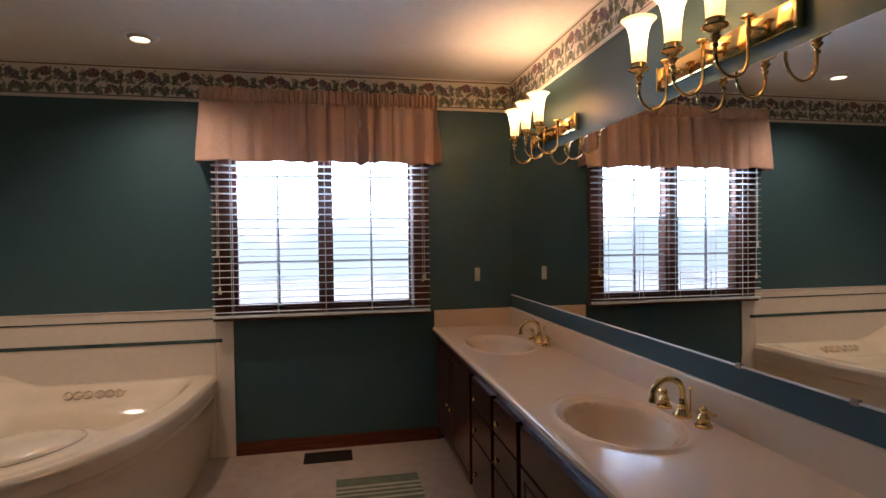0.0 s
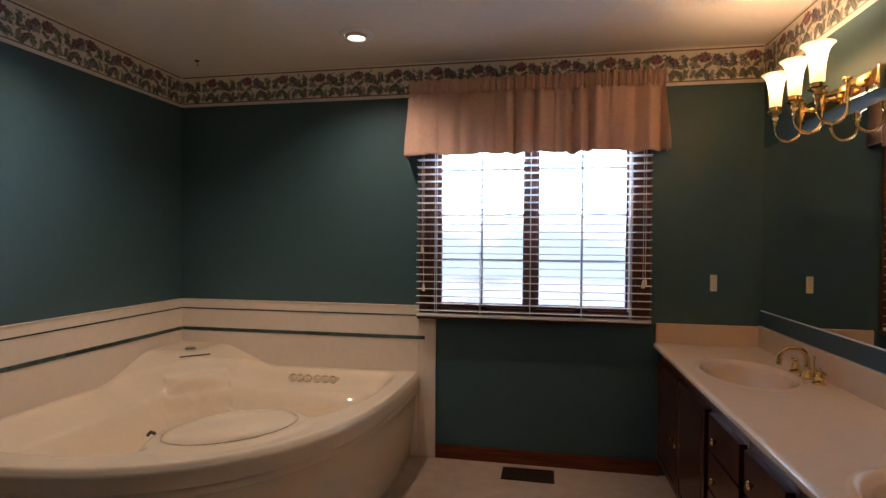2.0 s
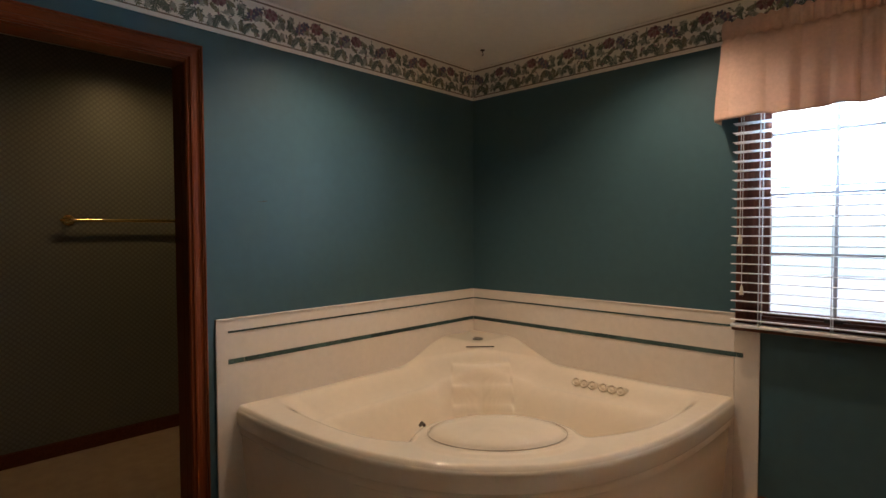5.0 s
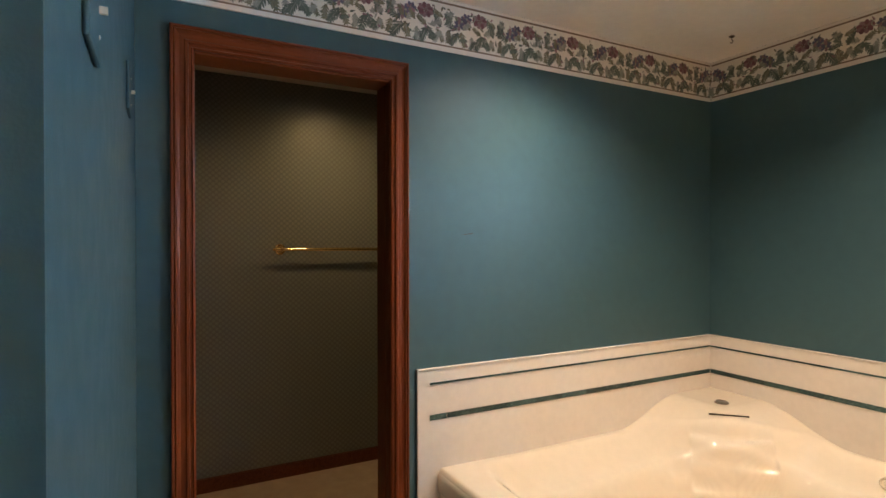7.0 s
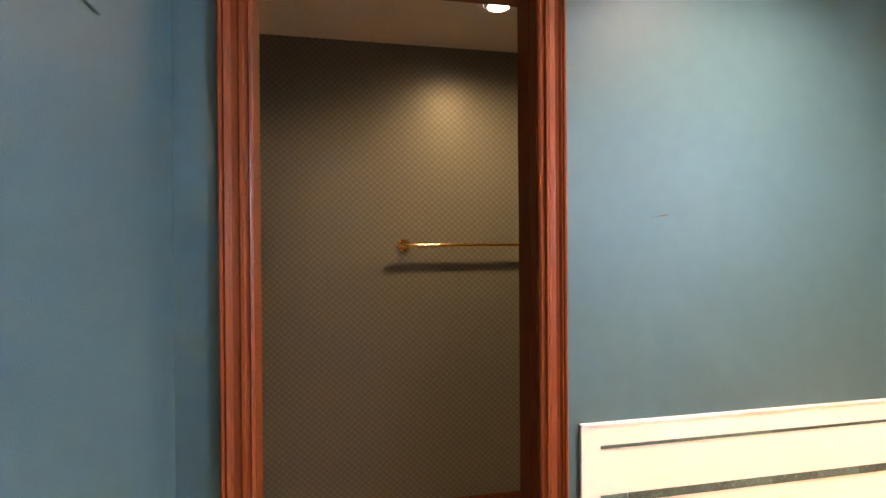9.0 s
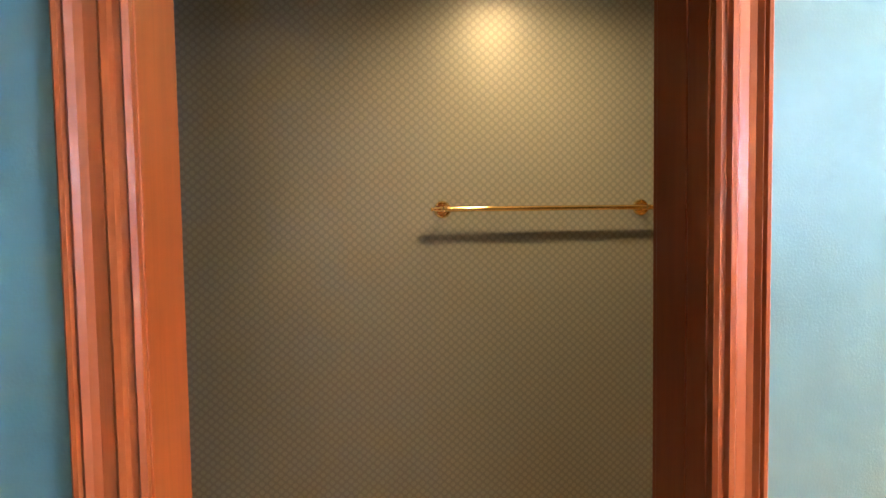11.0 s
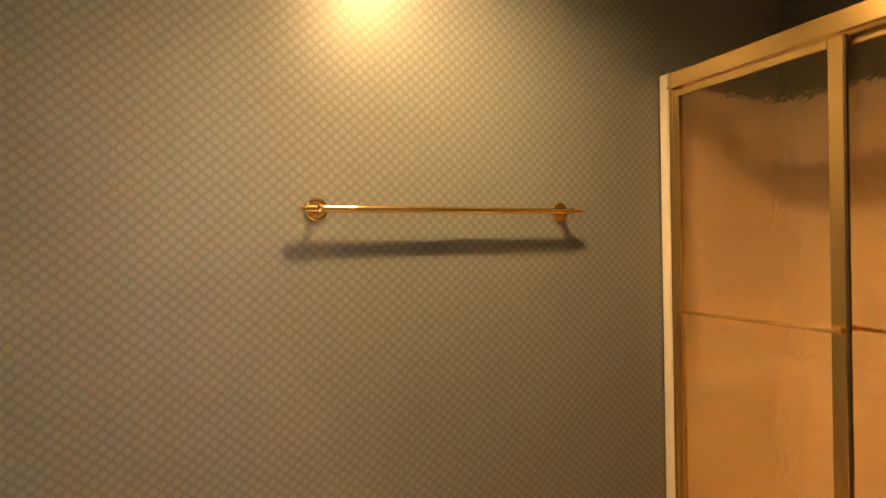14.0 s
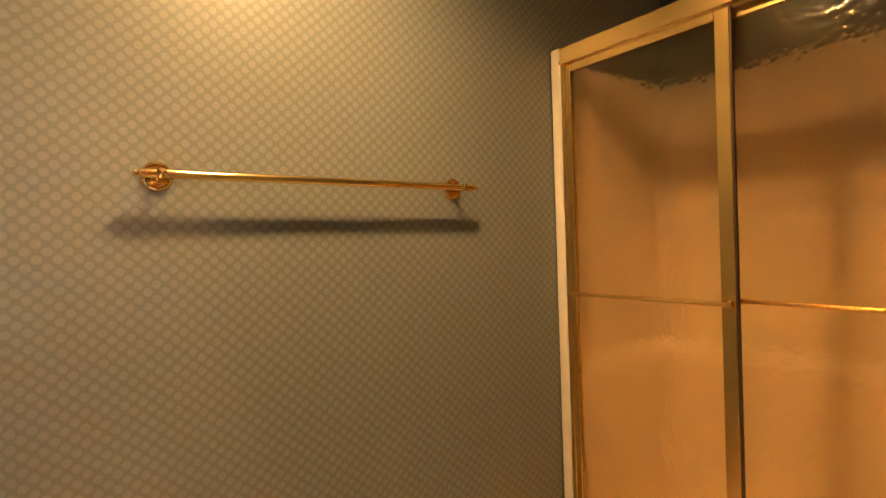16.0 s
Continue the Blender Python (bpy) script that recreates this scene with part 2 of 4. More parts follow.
RAIN = glass_mat("obscure_glass", 0.14, 0.6, 60.0, (0.62, 0.47, 0.28))
SHADE = sheer(glow_mat("lit_frosted_glass", (1.0, 0.56, 0.23), 1.2), 0.68, (0.97, 0.88, 0.70), 0.38)
LENS = glow_mat("lit_lens", (1.0, 0.86, 0.66), 5.0)
RINGS = ring_wallpaper()


# ---- mesh helpers ----
ORIGIN = {}


def bm_new():
    return bmesh.new()


def bm_box(bm, x0, x1, y0, y1, z0, z1, bevel=0.0):
    vs = [bm.verts.new(p) for p in ((x0, y0, z0), (x1, y0, z0), (x1, y1, z0), (x0, y1, z0),
                                    (x0, y0, z1), (x1, y0, z1), (x1, y1, z1), (x0, y1, z1))]
    fs = [bm.faces.new([vs[i] for i in q]) for q in
          ((3, 2, 1, 0), (4, 5, 6, 7), (0, 1, 5, 4), (1, 2, 6, 5), (2, 3, 7, 6), (3, 0, 4, 7))]
    if bevel:
        es = list({e for f in fs for e in f.edges})
        bmesh.ops.bevel(bm, geom=es, offset=bevel, segments=2, profile=0.5, affect="EDGES")
    return bm


def bm_lathe(bm, profile, center, axis="z", segs=24, flip=1):
    """Turns (radius, height) pairs about an axis through center."""
    cx, cy, cz = center
    rings = []
    for r, h in profile:
        ring = []
        for i in range(segs):
            a = 2 * math.pi * i / segs
            p, q = r * math.cos(a), r * math.sin(a)
            ring.append(bm.verts.new({"z": (cx + p, cy + q, cz + h * flip), "x": (cx + h * flip, cy + p, cz + q),
                                      "y": (cx + p, cy + h * flip, cz + q)}[axis]))
        rings.append(ring)
    for a, b in zip(rings, rings[1:]):
        for i in range(segs):
            j = (i + 1) % segs
            bm.faces.new((a[i], a[j], b[j], b[i]))
    if profile[0][0] > 1e-4:
        bm.faces.new(rings[0])
    if profile[-1][0] > 1e-4:
        bm.faces.new(rings[-1])
    return bm


def bm_tube(bm, pts, radius, segs=10):
    pts = [Vector(p) for p in pts]
    rad = radius if isinstance(radius, (list, tuple)) else [radius] * len(pts)
    rings, ref = [], None
    for i, p in enumerate(pts):
        d = (pts[min(i + 1, len(pts) - 1)] - pts[max(i - 1, 0)]).normalized()
        if ref is None:
            ref = d.orthogonal().normalized()
        ref = (ref - d * ref.dot(d)).normalized()
        side = d.cross(ref)
        rings.append([bm.verts.new(p + (ref * math.cos(2 * math.pi * k / segs) + side * math.sin(2 * math.pi * k / segs)) * rad[i])
                      for k in range(segs)])
    for a, b in zip(rings, rings[1:]):
        for i in range(segs):
            j = (i + 1) % segs
            bm.faces.new((a[i], a[j], b[j], b[i]))
    bm.faces.new(rings[0][::-1])
    bm.faces.new(rings[-1])
    return bm


def bm_sweep(bm, section, frames):
    """Sweeps a closed 2-D section through frames: functions that place (u, v)."""
    rings = [[bm.verts.new(f(u, v)) for u, v in section] for f in frames]
    n = len(section)
    for a, b in zip(rings, rings[1:]):
        for i in range(n):
            bm.faces.new((a[i], a[(i + 1) % n], b[(i + 1) % n], b[i]))
    bm.faces.new(rings[0][::-1])
    bm.faces.new(rings[-1])
    return bm


def mesh_of(name, bm, material, origin=(0, 0, 0), smooth=False):
    bmesh.ops.recalc_face_normals(bm, faces=bm.faces)
    for v in bm.verts:
        v.co -= Vector(origin)
    me = bpy.data.meshes.new(name)
    bm.to_mesh(me)
    bm.free()
    for one in (material if isinstance(material, list) else [material]):
        me.materials.append(one)
    if smooth:
        for p in me.polygons:
            p.use_smooth = True
        me.set_sharp_from_angle(angle=radians(38))
    return me


def thing(name, origin, label, category, group="", kind="", bm=None, material=None, smooth=False):
    """A top-level thing: a mesh, or an Empty at its base. Geometry is given in room coordinates."""
    ob = new(name, mesh_of(name, bm, material, origin, smooth) if bm else None)
    ob.location = origin
    ORIGIN[ob] = Vector(origin)
    return tagged(ob, label, category, group, kind)


def part(name, bm, material, parent, label="", smooth=False):
    base = ORIGIN[parent]
    ob = new(name, mesh_of(name, bm, material, base, smooth))
    ob.parent = parent
    ORIGIN[ob] = base
    return tagged(ob, label)


def setting(name, label, bm, material, category="wall", smooth=False):
    return thing(name, (0, 0, 0), label, category, kind="structure", bm=bm, material=material, smooth=smooth)


def piece(name, mesh, parent, at):
    ob = new(name, mesh)
    ob.parent = parent
    ob.location = Vector(at) - ORIGIN[parent]
    return ob


def smoothstep(a, b, x):
    t = min(1.0, max(0.0, (x - a) / (b - a)))
    return t * t * (3 - 2 * t)


# ---- the large structure ----
XE, ZC, YP, XP, YS = 3.60, 2.44, -2.77, 1.50, -4.70       # east wall, ceiling, partition face and end, south wall
XW, YT = -1.445, -3.40                                   # far wall and south wall of the shower room
D0, D1, DH, JT = -2.605, -1.908, 2.076, -0.124           # door opening, its head, wall thickness
YF = -0.726                                              # shower front

setting("floor", "beige mottled floor with faint stains", bm_box(bm_new(), XW - 0.15, XE + 0.15, YS - 0.15, 0.15, -0.12, 0.0), FLOOR, "floor")
setting("ceiling", "warm white lightly textured ceiling", bm_box(bm_new(), JT / 2, XE + 0.15, YS - 0.15, 0.15, ZC, ZC + 0.12), CEIL, "ceiling")
setting("ceiling_shower_room", "cream stippled ceiling", bm_box(bm_new(), XW - 0.15, JT / 2, YS - 0.15, 0.15, ZC, ZC + 0.12), CEIL2, "ceiling")

WX0, WX1, WZ0, WZ1 = 1.745, 2.925, 0.915, 2.10           # rough window opening
bm = bm_new()
bm_box(bm, JT / 2, WX0, 0, 0.15, 0, ZC)
bm_box(bm, WX1, XE + 0.15, 0, 0.15, 0, ZC)
bm_box(bm, WX0, WX1, 0, 0.15, 0, WZ0)
bm_box(bm, WX0, WX1, 0, 0.15, WZ1, ZC)
setting("wall_north", "dark teal painted wall with the window", bm, PAINT)
setting("wall_east", "dark teal painted wall behind the vanity", bm_box(bm_new(), XE, XE + 0.15, YS, 0, 0, ZC), PAINT)
bm = bm_new()
XM = JT / 2
bm_box(bm, XM, 0, D1, 0, 0, ZC)
bm_box(bm, XM, 0, YP - 0.12, D0, 0, ZC)
bm_box(bm, XM, 0, D0, D1, DH, ZC)
west = setting("wall_west", "dark teal painted wall with the doorway", bm, PAINT)
bm = bm_new()
bm_box(bm, JT, XM, D1, 0, 0, ZC)
bm_box(bm, JT, XM, YT, D0, 0, ZC)
bm_box(bm, JT, XM, D0, D1, DH, ZC)
setting("wall_shower_east", "patterned wallpaper wall around the doorway", bm, RINGS)
bm = bm_new()
bm_box(bm, 0, XP, YP - 0.12, YP, 0, ZC, 0)
bm_box(bm, XP - 0.12, XP, YS, YP - 0.12, 0, ZC)
setting("wall_partition", "dark teal painted partition wall with satin sheen", bm, PAINT)
setting("wall_south", "dark teal painted wall", bm_box(bm_new(), XP - 0.12, XE, YS - 0.15, YS, 0, ZC), PAINT)
setting("wall_shower_west", "olive wallpaper wall with small rings", bm_box(bm_new(), XW - 0.15, XW, YT - 0.15, 0.15, 0, ZC), RINGS)
setting("wall_shower_south", "olive wallpaper wall with small rings", bm_box(bm_new(), XW, JT, YT - 0.15, YT, 0, ZC), RINGS)
setting("wall_shower_north", "dark painted wall above the shower", bm_box(bm_new(), XW, XM, 0.0, 0.15, 0, ZC), RINGS)

# outside
setting("ground", "pale hazy ground outside the window", bm_box(bm_new(), -400, 400, 0.15, 800, -3.2, -3.0), GROUND, "ground")
# the backdrop emits, so trees and sky look washed out by daylight
setting("backdrop", "glowing backdrop of pale sky over a distant tree line", bm_box(bm_new(), -160, 160, 60, 60.5, -4, 90), GLOW_DISTANCE, "backdrop")


# ---- door casing ----
def casing_section(w=0.072, d=0.018):
    """Moulded casing: u across from the opening outwards, v proud of the wall."""
    pts = [(0, 0), (0, d * 0.55), (0.006, d * 0.75), (0.009, d * 0.55), (0.016, d * 0.60), (0.019, d * 0.95), (0.026, d), (0.030, d * 0.80),
           (0.044, d * 0.78), (0.052, d * 0.95), (0.058, d * 1.25), (0.062, d * 1.05), (0.0645, d * 1.3), (w - 0.003, d * 1.35), (w, d * 1.2), (w, 0)]
    return pts


def casing_set(name, face, out, label):
    """Two legs and a head, mitred, on the wall face x = face, proud towards out."""
    trim = thing(name, (face, D0, 0), label, "door trim", kind="structure")
    sec = casing_section()
    for nm, y, s in (("casing_leg", D0 + 0.004, -1), ("casing_leg", D1 - 0.004, 1)):
        part(nm, bm_sweep(bm_new(), sec, [lambda u, v, y=y, s=s: (face + out * v, y + s * u, 0.0),
                                          lambda u, v, y=y, s=s: (face + out * v, y + s * u, DH - 0.004 + u)]), CASING, trim)
    part("casing_head", bm_sweep(bm_new(), sec, [lambda u, v: (face + out * v, D0 + 0.004 - u, DH - 0.004 + u),
                                                 lambda u, v: (face + out * v, D1 - 0.004 + u, DH - 0.004 + u)]), CASING_Y, trim)
    return trim


casing_set("door_casing", 0.001, 1, "reddish stained moulded wooden door casing")
casing_set("door_casing_inner", JT - 0.001, -1, "reddish stained casing on the shower room side")
jamb = thing("door_frame", (JT / 2, D0, 0), "reddish stained wooden door jamb lining", "door frame", kind="structure")
J = 0.016
part("jamb", bm_box(bm_new(), JT, 0.0, D0 - 0.002, D0 + J - 0.01, 0, DH - 0.002, 0.002), CASING, jamb)
for a, b in ((JT, -0.047), (-0.045, 0.0)):
    part("jamb", bm_box(bm_new(), a, b, D1 - J + 0.01, D1 + 0.002, 0, DH - 0.002, 0.002), CASING, jamb)
part("head_jamb", bm_box(bm_new(), JT, 0.0, D0 + J - 0.01, D1 - J + 0.01, DH - 0.012, DH + 0.002, 0.002), CASING_Y, jamb)


# ---- baseboards ----
def board(name, x0, x1, y0, y1, h=0.085):
    bm = bm_box(bm_new(), x0, x1, y0, y1, 0, h)
    top = [e for e in bm.edges if all(v.co.z > h - 1e-5 for v in e.verts)]
    bmesh.ops.bevel(bm, geom=top, offset=0.005, segments=2, affect="EDGES")
    setting(name, "dark reddish stained wooden baseboard", bm, BASE_X, "baseboard")


board("baseboard_north", 1.765, 3.075, -0.014, -0.001)
board("baseboard_partition", 0.02, XP, YP + 0.001, YP + 0.014)
board("baseboard_shower_west", XW + 0.001, XW + 0.015, YT, YF - 0.05)
board("baseboard_shower_south", XW + 0.015, JT, YT + 0.001, YT + 0.015)
board("baseboard_west", 0.001, 0.014, D1 + 0.079, -1.803)


# ---- floral wallpaper border ----
def blob(bm, put, cx, cz, ang, ln, wd, idx, n=8, tip=0.6):
    vs = []
    for i in range(n):
        a = 2 * math.pi * i / n
        u, v = math.cos(a) * ln, math.sin(a) * wd * (1 - tip * 0.5 * math.cos(a))
        vs.append(bm.verts.new(put(cx + u * math.cos(ang) - v * math.sin(ang), cz + u * math.sin(ang) + v * math.cos(ang))))
    bm.faces.new(vs).material_index = idx


def motif(bm, put, u0, rng):
    """One repeat of the print, 0.26 m long: a rose, a blue spray and serrated leaves."""
    def leaf(x, z, ang, ln, idx, lobes=5):
        ang, ln = ang + rng.uniform(-0.12, 0.12), ln * rng.uniform(0.92, 1.12)
        for k in range(lobes):
            f = k / lobes
            lx, lz = x + math.cos(ang) * ln * f, z + math.sin(ang) * ln * f
            for s in (-1, 1):
                blob(bm, put, u0 + lx + 0.4 * ln * 0.35 * math.cos(ang + s * 0.8), lz + 0.4 * ln * 0.35 * math.sin(ang + s * 0.8),
                     ang + s * rng.uniform(0.6, 0.95), ln * 0.30 * (1.05 - 0.5 * f), ln * 0.075, idx, 6, 1.0)
        blob(bm, put, u0 + x + math.cos(ang) * ln * 0.8, z + math.sin(ang) * ln * 0.8, ang, ln * 0.3, ln * 0.08, idx, 6, 1.0)
        blob(bm, put, u0 + x + math.cos(ang) * ln * 0.5, z + math.sin(ang) * ln * 0.5, ang, ln * 0.45, ln * 0.022, 4, 6, 0.5)
    leaf(0.075, 0.085, -2.2, 0.055, 2)
    leaf(0.085, 0.080, -1.2, 0.060, 2)
    leaf(0.060, 0.100, 2.7, 0.050, 4)
    leaf(0.175, 0.085, -1.9, 0.060, 3)
    leaf(0.190, 0.080, -0.9, 0.065, 2)
    leaf(0.200, 0.100, 0.3, 0.055, 2)
    leaf(0.185, 0.110, 1.3, 0.040, 3)
    leaf(0.125, 0.075, -1.6, 0.045, 4)
    leaf(0.135, 0.110, 1.0, 0.040, 3)
    leaf(0.235, 0.085, -1.4, 0.050, 3)
    leaf(0.240, 0.120, 1.9, 0.050, 2)
    leaf(0.215, 0.150, 0.2, 0.035, 4)
    leaf(0.040, 0.062, -0.3, 0.040, 2)
    leaf(0.150, 0.060, -0.2, 0.035, 2)
    leaf(0.250, 0.150, -2.4, 0.040, 2)
    leaf(0.165, 0.105, 2.4, 0.045, 4)
    leaf(0.085, 0.095, 0.6, 0.045, 3)
    leaf(0.030, 0.080, -2.0, 0.045, 3)
    leaf(0.020, 0.075, -1.0, 0.050, 4)
    leaf(0.020, 0.100, 1.2, 0.050, 2)
    leaf(0.110, 0.060, -1.0, 0.040, 2)
    leaf(0.215, 0.070, -1.3, 0.045, 4)
    leaf(0.010, 0.140, 0.4, 0.040, 3)
    for k in range(32):                                   # small filling leaves and buds
        blob(bm, put, u0 + 0.0080 * k + rng.uniform(-0.006, 0.006), rng.uniform(0.040, 0.178), rng.uniform(0, 6.28),
             rng.uniform(0.007, 0.014), rng.uniform(0.0025, 0.005), (2, 4, 3, 5)[k % 4], 6, 0.8)
    for k in range(9):                                    # rose
        a = 2 * math.pi * k / 9
        blob(bm, put, u0 + 0.085 + math.cos(a) * 0.023, 0.152 + math.sin(a) * 0.017, a, 0.015, 0.010, (0, 5)[k % 2], 7, -0.4)
    blob(bm, put, u0 + 0.085, 0.152, 0, 0.012, 0.009, 4, 8, 0)
    for k in range(5):
        a = 1.2 * k
        blob(bm, put, u0 + 0.085 + math.cos(a) * 0.007, 0.152 + math.sin(a) * 0.006, a, 0.006, 0.003, 0, 6, 0)
    for bx, bz, n in ((0.150, 0.150, 7), (0.172, 0.136, 7), (0.186, 0.118, 6)):   # blue spray
        for k in range(n):
            a = 2 * math.pi * k / n + bx * 20
            blob(bm, put, u0 + bx + math.cos(a) * 0.014, bz + math.sin(a) * 0.012, a, 0.013, 0.007, (1, 5, 1)[k % 3], 6, -0.3)
        blob(bm, put, u0 + bx, bz, 0, 0.006, 0.005, 4, 6, 0)
    for k in range(7):                                    # curling stem
        a = 2.4 + k * 0.45
        blob(bm, put, u0 + 0.125 + math.cos(a) * 0.016, 0.158 + math.sin(a) * 0.015, a + 1.57, 0.006, 0.0025, 4, 6, 0)
        blob(bm, put, u0 + 0.045 + 0.004 * math.sin(k), 0.165 - k * 0.010, -1.4, 0.007, 0.003, 2, 6, 0)


def border(name, start, along, inward, length, over=0.13):
    """A paper strip under the ceiling: from start, along a wall, proud of it by millimetres."""
    s, a, n = Vector((*start, 0)), Vector((*along, 0)), Vector((*inward, 0))
    z0, h = 2.225, ZC - 2.225
    strip = thing(name, (start[0], start[1], z0), "cream wallpaper border with roses and leaves", "wallpaper border", kind="structure")

    def slab(u0, u1, v0, v1, d):
        bm = bm_new()
        cs = [s + a * u + n * w + Vector((0, 0, z0 + v)) for u in (u0, u1) for w in (0.0005, d) for v in (v0, v1)]
        vs = [bm.verts.new(c) for c in cs]
        for q in ((0, 1, 3, 2), (4, 6, 7, 5), (0, 4, 5, 1), (2, 3, 7, 6), (1, 5, 7, 3), (0, 2, 6, 4)):
            bm.faces.new([vs[i] for i in q])
        return bm
    part("paper", slab(-0.006, length + 0.006, 0.018, h - 0.001, 0.0015), PAPER, strip)
    part("edging", slab(0, length, 0.0, 0.018, 0.007), EDGE, strip)
    part("printed_line", slab(0, length, 0.0185, 0.0265, 0.0021), GOLDLINE, strip)
    part("printed_line", slab(0, length, h - 0.022, h - 0.014, 0.0021), GOLDLINE, strip)
    bm, rng = bm_new(), random.Random(len(name) + 3)
    k = [0]

    def put(u, v):
        k[0] += 1
        return s + a * u + n * (0.0022 + 0.000004 * ((k[0] // 6) % 220)) + Vector((0, 0, z0 + v))
    u = -0.12
    while u < length - over:
        motif(bm, put, u, rng)
        u += 0.255
    part("floral_print", bm, [PETAL_R, PETAL_B, LEAF_A, LEAF_B, LEAF_C, PETAL_M], strip)


border("border_north", (0.008, 0), (1, 0), (0, -1), XE - 0.016)
border("border_west", (0, -0.008), (0, -1), (1, 0), -YP - 0.016)
border("border_east", (XE, -0.008), (0, -1), (-1, 0), -YS - 0.016)
border("border_partition", (0.008, YP), (1, 0), (0, 1), XP - 0.016, 0.26)


# ---- tub surround ----
ZW, T = 0.933, 0.012
sn = thing("tub_surround_north", (0, 0, 0), "cream tub surround panel with green marble strips", "tub surround", kind="structure")
part("panel", bm_box(bm_new(), T, 1.655, -T, -0.0005, 0, ZW, 0.003), SURROUND, sn)
part("panel", bm_box(bm_new(), 1.656, 1.763, -T, -0.0005, 0, 0.862, 0.003), SURROUND, sn)
sw = thing("tub_surround_west", (0, 0, 0), "cream tub surround panel with green marble strips", "tub surround", kind="structure")
part("panel", bm_box(bm_new(), 0.0005, T, -1.800, -0.0005, 0, ZW, 0.003), SURROUND, sw)
part("top_cap", bm_box(bm_new(), T, 1.655, -T - 0.004, -0.0005, ZW, ZW + 0.006, 0.002), SURROUND, sn)
part("top_cap", bm_box(bm_new(), 0.0005, T + 0.004, -1.800, -T - 0.004, ZW, ZW + 0.006, 0.002), SURROUND, sw)
for z, h, ln in ((0.728, 0.022, 0.150), (0.872, 0.008, 0.300)):
    me_n = mesh_of("marble_strip", bm_box(bm_new(), 0, ln - 0.0012, 0, 0.004, 0, h), MARBLE)
    me_w = mesh_of("marble_strip", bm_box(bm_new(), 0, 0.004, 0, ln - 0.0012, 0, h), MARBLE)
    u = T + 0.004
    while u + ln < (1.70 if z < 0.8 else 1.66):
        piece("marble_strip", me_n, sn, (u, -T - 0.003, z))
        u += ln
    rest = (1.697 if z < 0.8 else 1.652) - u
    if rest > 0.02:
        piece("marble_strip", mesh_of("marble_strip", bm_box(bm_new(), 0, rest - 0.003, 0, 0.004, 0, h), MARBLE), sn, (u, -T - 0.003, z))
    u = -T - 0.004 - ln
    while u > -1.76:
        piece("marble_strip", me_w, sw, (T - 0.001, u, z))
        u -= ln
    u += ln
    rest = u + 1.745
    if rest > 0.02:
        piece("marble_strip", mesh_of("marble_strip", bm_box(bm_new(), 0, 0.004, 0, rest - 0.003, 0, h), MARBLE), sw, (T - 0.001, -1.745, z))


# ---- corner whirlpool tub ----
TA, TB, TN = 1.640, 1.690, 3.1


def tub_radius(th):
    c, s = max(1e-6, math.cos(th)), max(1e-6, math.sin(th))
    return ((c / TA) ** TN + (s / TB) ** TN) ** (-1 / TN)


def soft_min(a, b, k=0.06):
    h = max(k - abs(a - b), 0.0) / k
    return min(a, b) - h * h * k * 0.25


def tub_height(x, y):
    """Height of the moulded deck, pod, seat and basin at x from the west wall and y from the north wall."""
    r = math.hypot(x, y)
    th = math.atan2(y, x)
    edge = tub_radius(th) - r
    reach = (x ** 10 + y ** 10) ** 0.1
    deck = 0.520 + 0.008 * smoothstep(0.4, 0.0, edge) + 0.128 * smoothstep(0.70, 0.28, reach)
    ex, ey = x - 1.10, y - 1.15
    along, across = (ex - ey) / 1.4142, (ex + ey) / 1.4142
    dome = math.hypot(along / 0.275, across / 0.182)
    seat = (math.hypot(along / 0.325, across / 0.25) - 1.0) * 0.27
    front = edge - 0.080 - 0.160 * math.exp(-((th - math.pi / 4) / 0.30) ** 2)
    back = r - 0.515
    p, q = min(x, y), max(x, y)
    round_end = soft_min((p - 0.045) * 0.42, (1.545 - q) * 0.8, 0.10)
    d = soft_min(soft_min(front, seat, 0.05), soft_min(back, round_end, 0.10), 0.06)
    fall = smoothstep(-0.012, 0.185, d)
    z = deck - 0.085 * smoothstep(-0.012, 0.075, d) - (deck - 0.235) * smoothstep(0.070, 0.165, d)
    column = smoothstep(0.255, 0.235, abs(x - y)) * smoothstep(1.0, 0.85, r) * smoothstep(0.02, 0.15, fall)
    z -= column * 0.85 * 0.0167 * math.sin((z - 0.02) * 2 * math.pi / 0.105)      # ledges of the back rest
    z += 0.010 * smoothstep(1.30, 1.12, dome) * (1 - fall)
    if dome < 1:
        z = max(z, 0.530) + 0.040 * math.sqrt(1 - dome ** 3)
    return z


tub = thing("corner_bathtub", (0.013, -0.013, 0), "cream acrylic corner whirlpool bathtub with bow front", "bathtub")
bm = bm_new()
NA, NR = 170, 250
grid = []
for i in range(NA + 1):
    th = math.pi / 2 * i / NA
    R = tub_radius(th)
    row = []
    for j in range(1, NR + 1):
        r = R * (j / NR) ** 0.9
        x, y = r * math.cos(th), r * math.sin(th)
        z = tub_height(x, y)
        edge = (R - r)
        if edge < 0.020:
            z -= 0.018 * (1 - math.sqrt(max(0, 1 - (1 - edge / 0.020) ** 2)))
        row.append(bm.verts.new((0.013 + x, -0.013 - y, z)))
    grid.append(row)
for a, b in zip(grid, grid[1:]):
    for j in range(NR - 1):
        bm.faces.new((a[j], a[j + 1], b[j + 1], b[j]))
c = bm.verts.new((0.013, -0.013, 0.656))
for a, b in zip(grid, grid[1:]):
    bm.faces.new((c, a[0], b[0]))
part("basin", bm, ACRYLIC, tub, smooth=True)


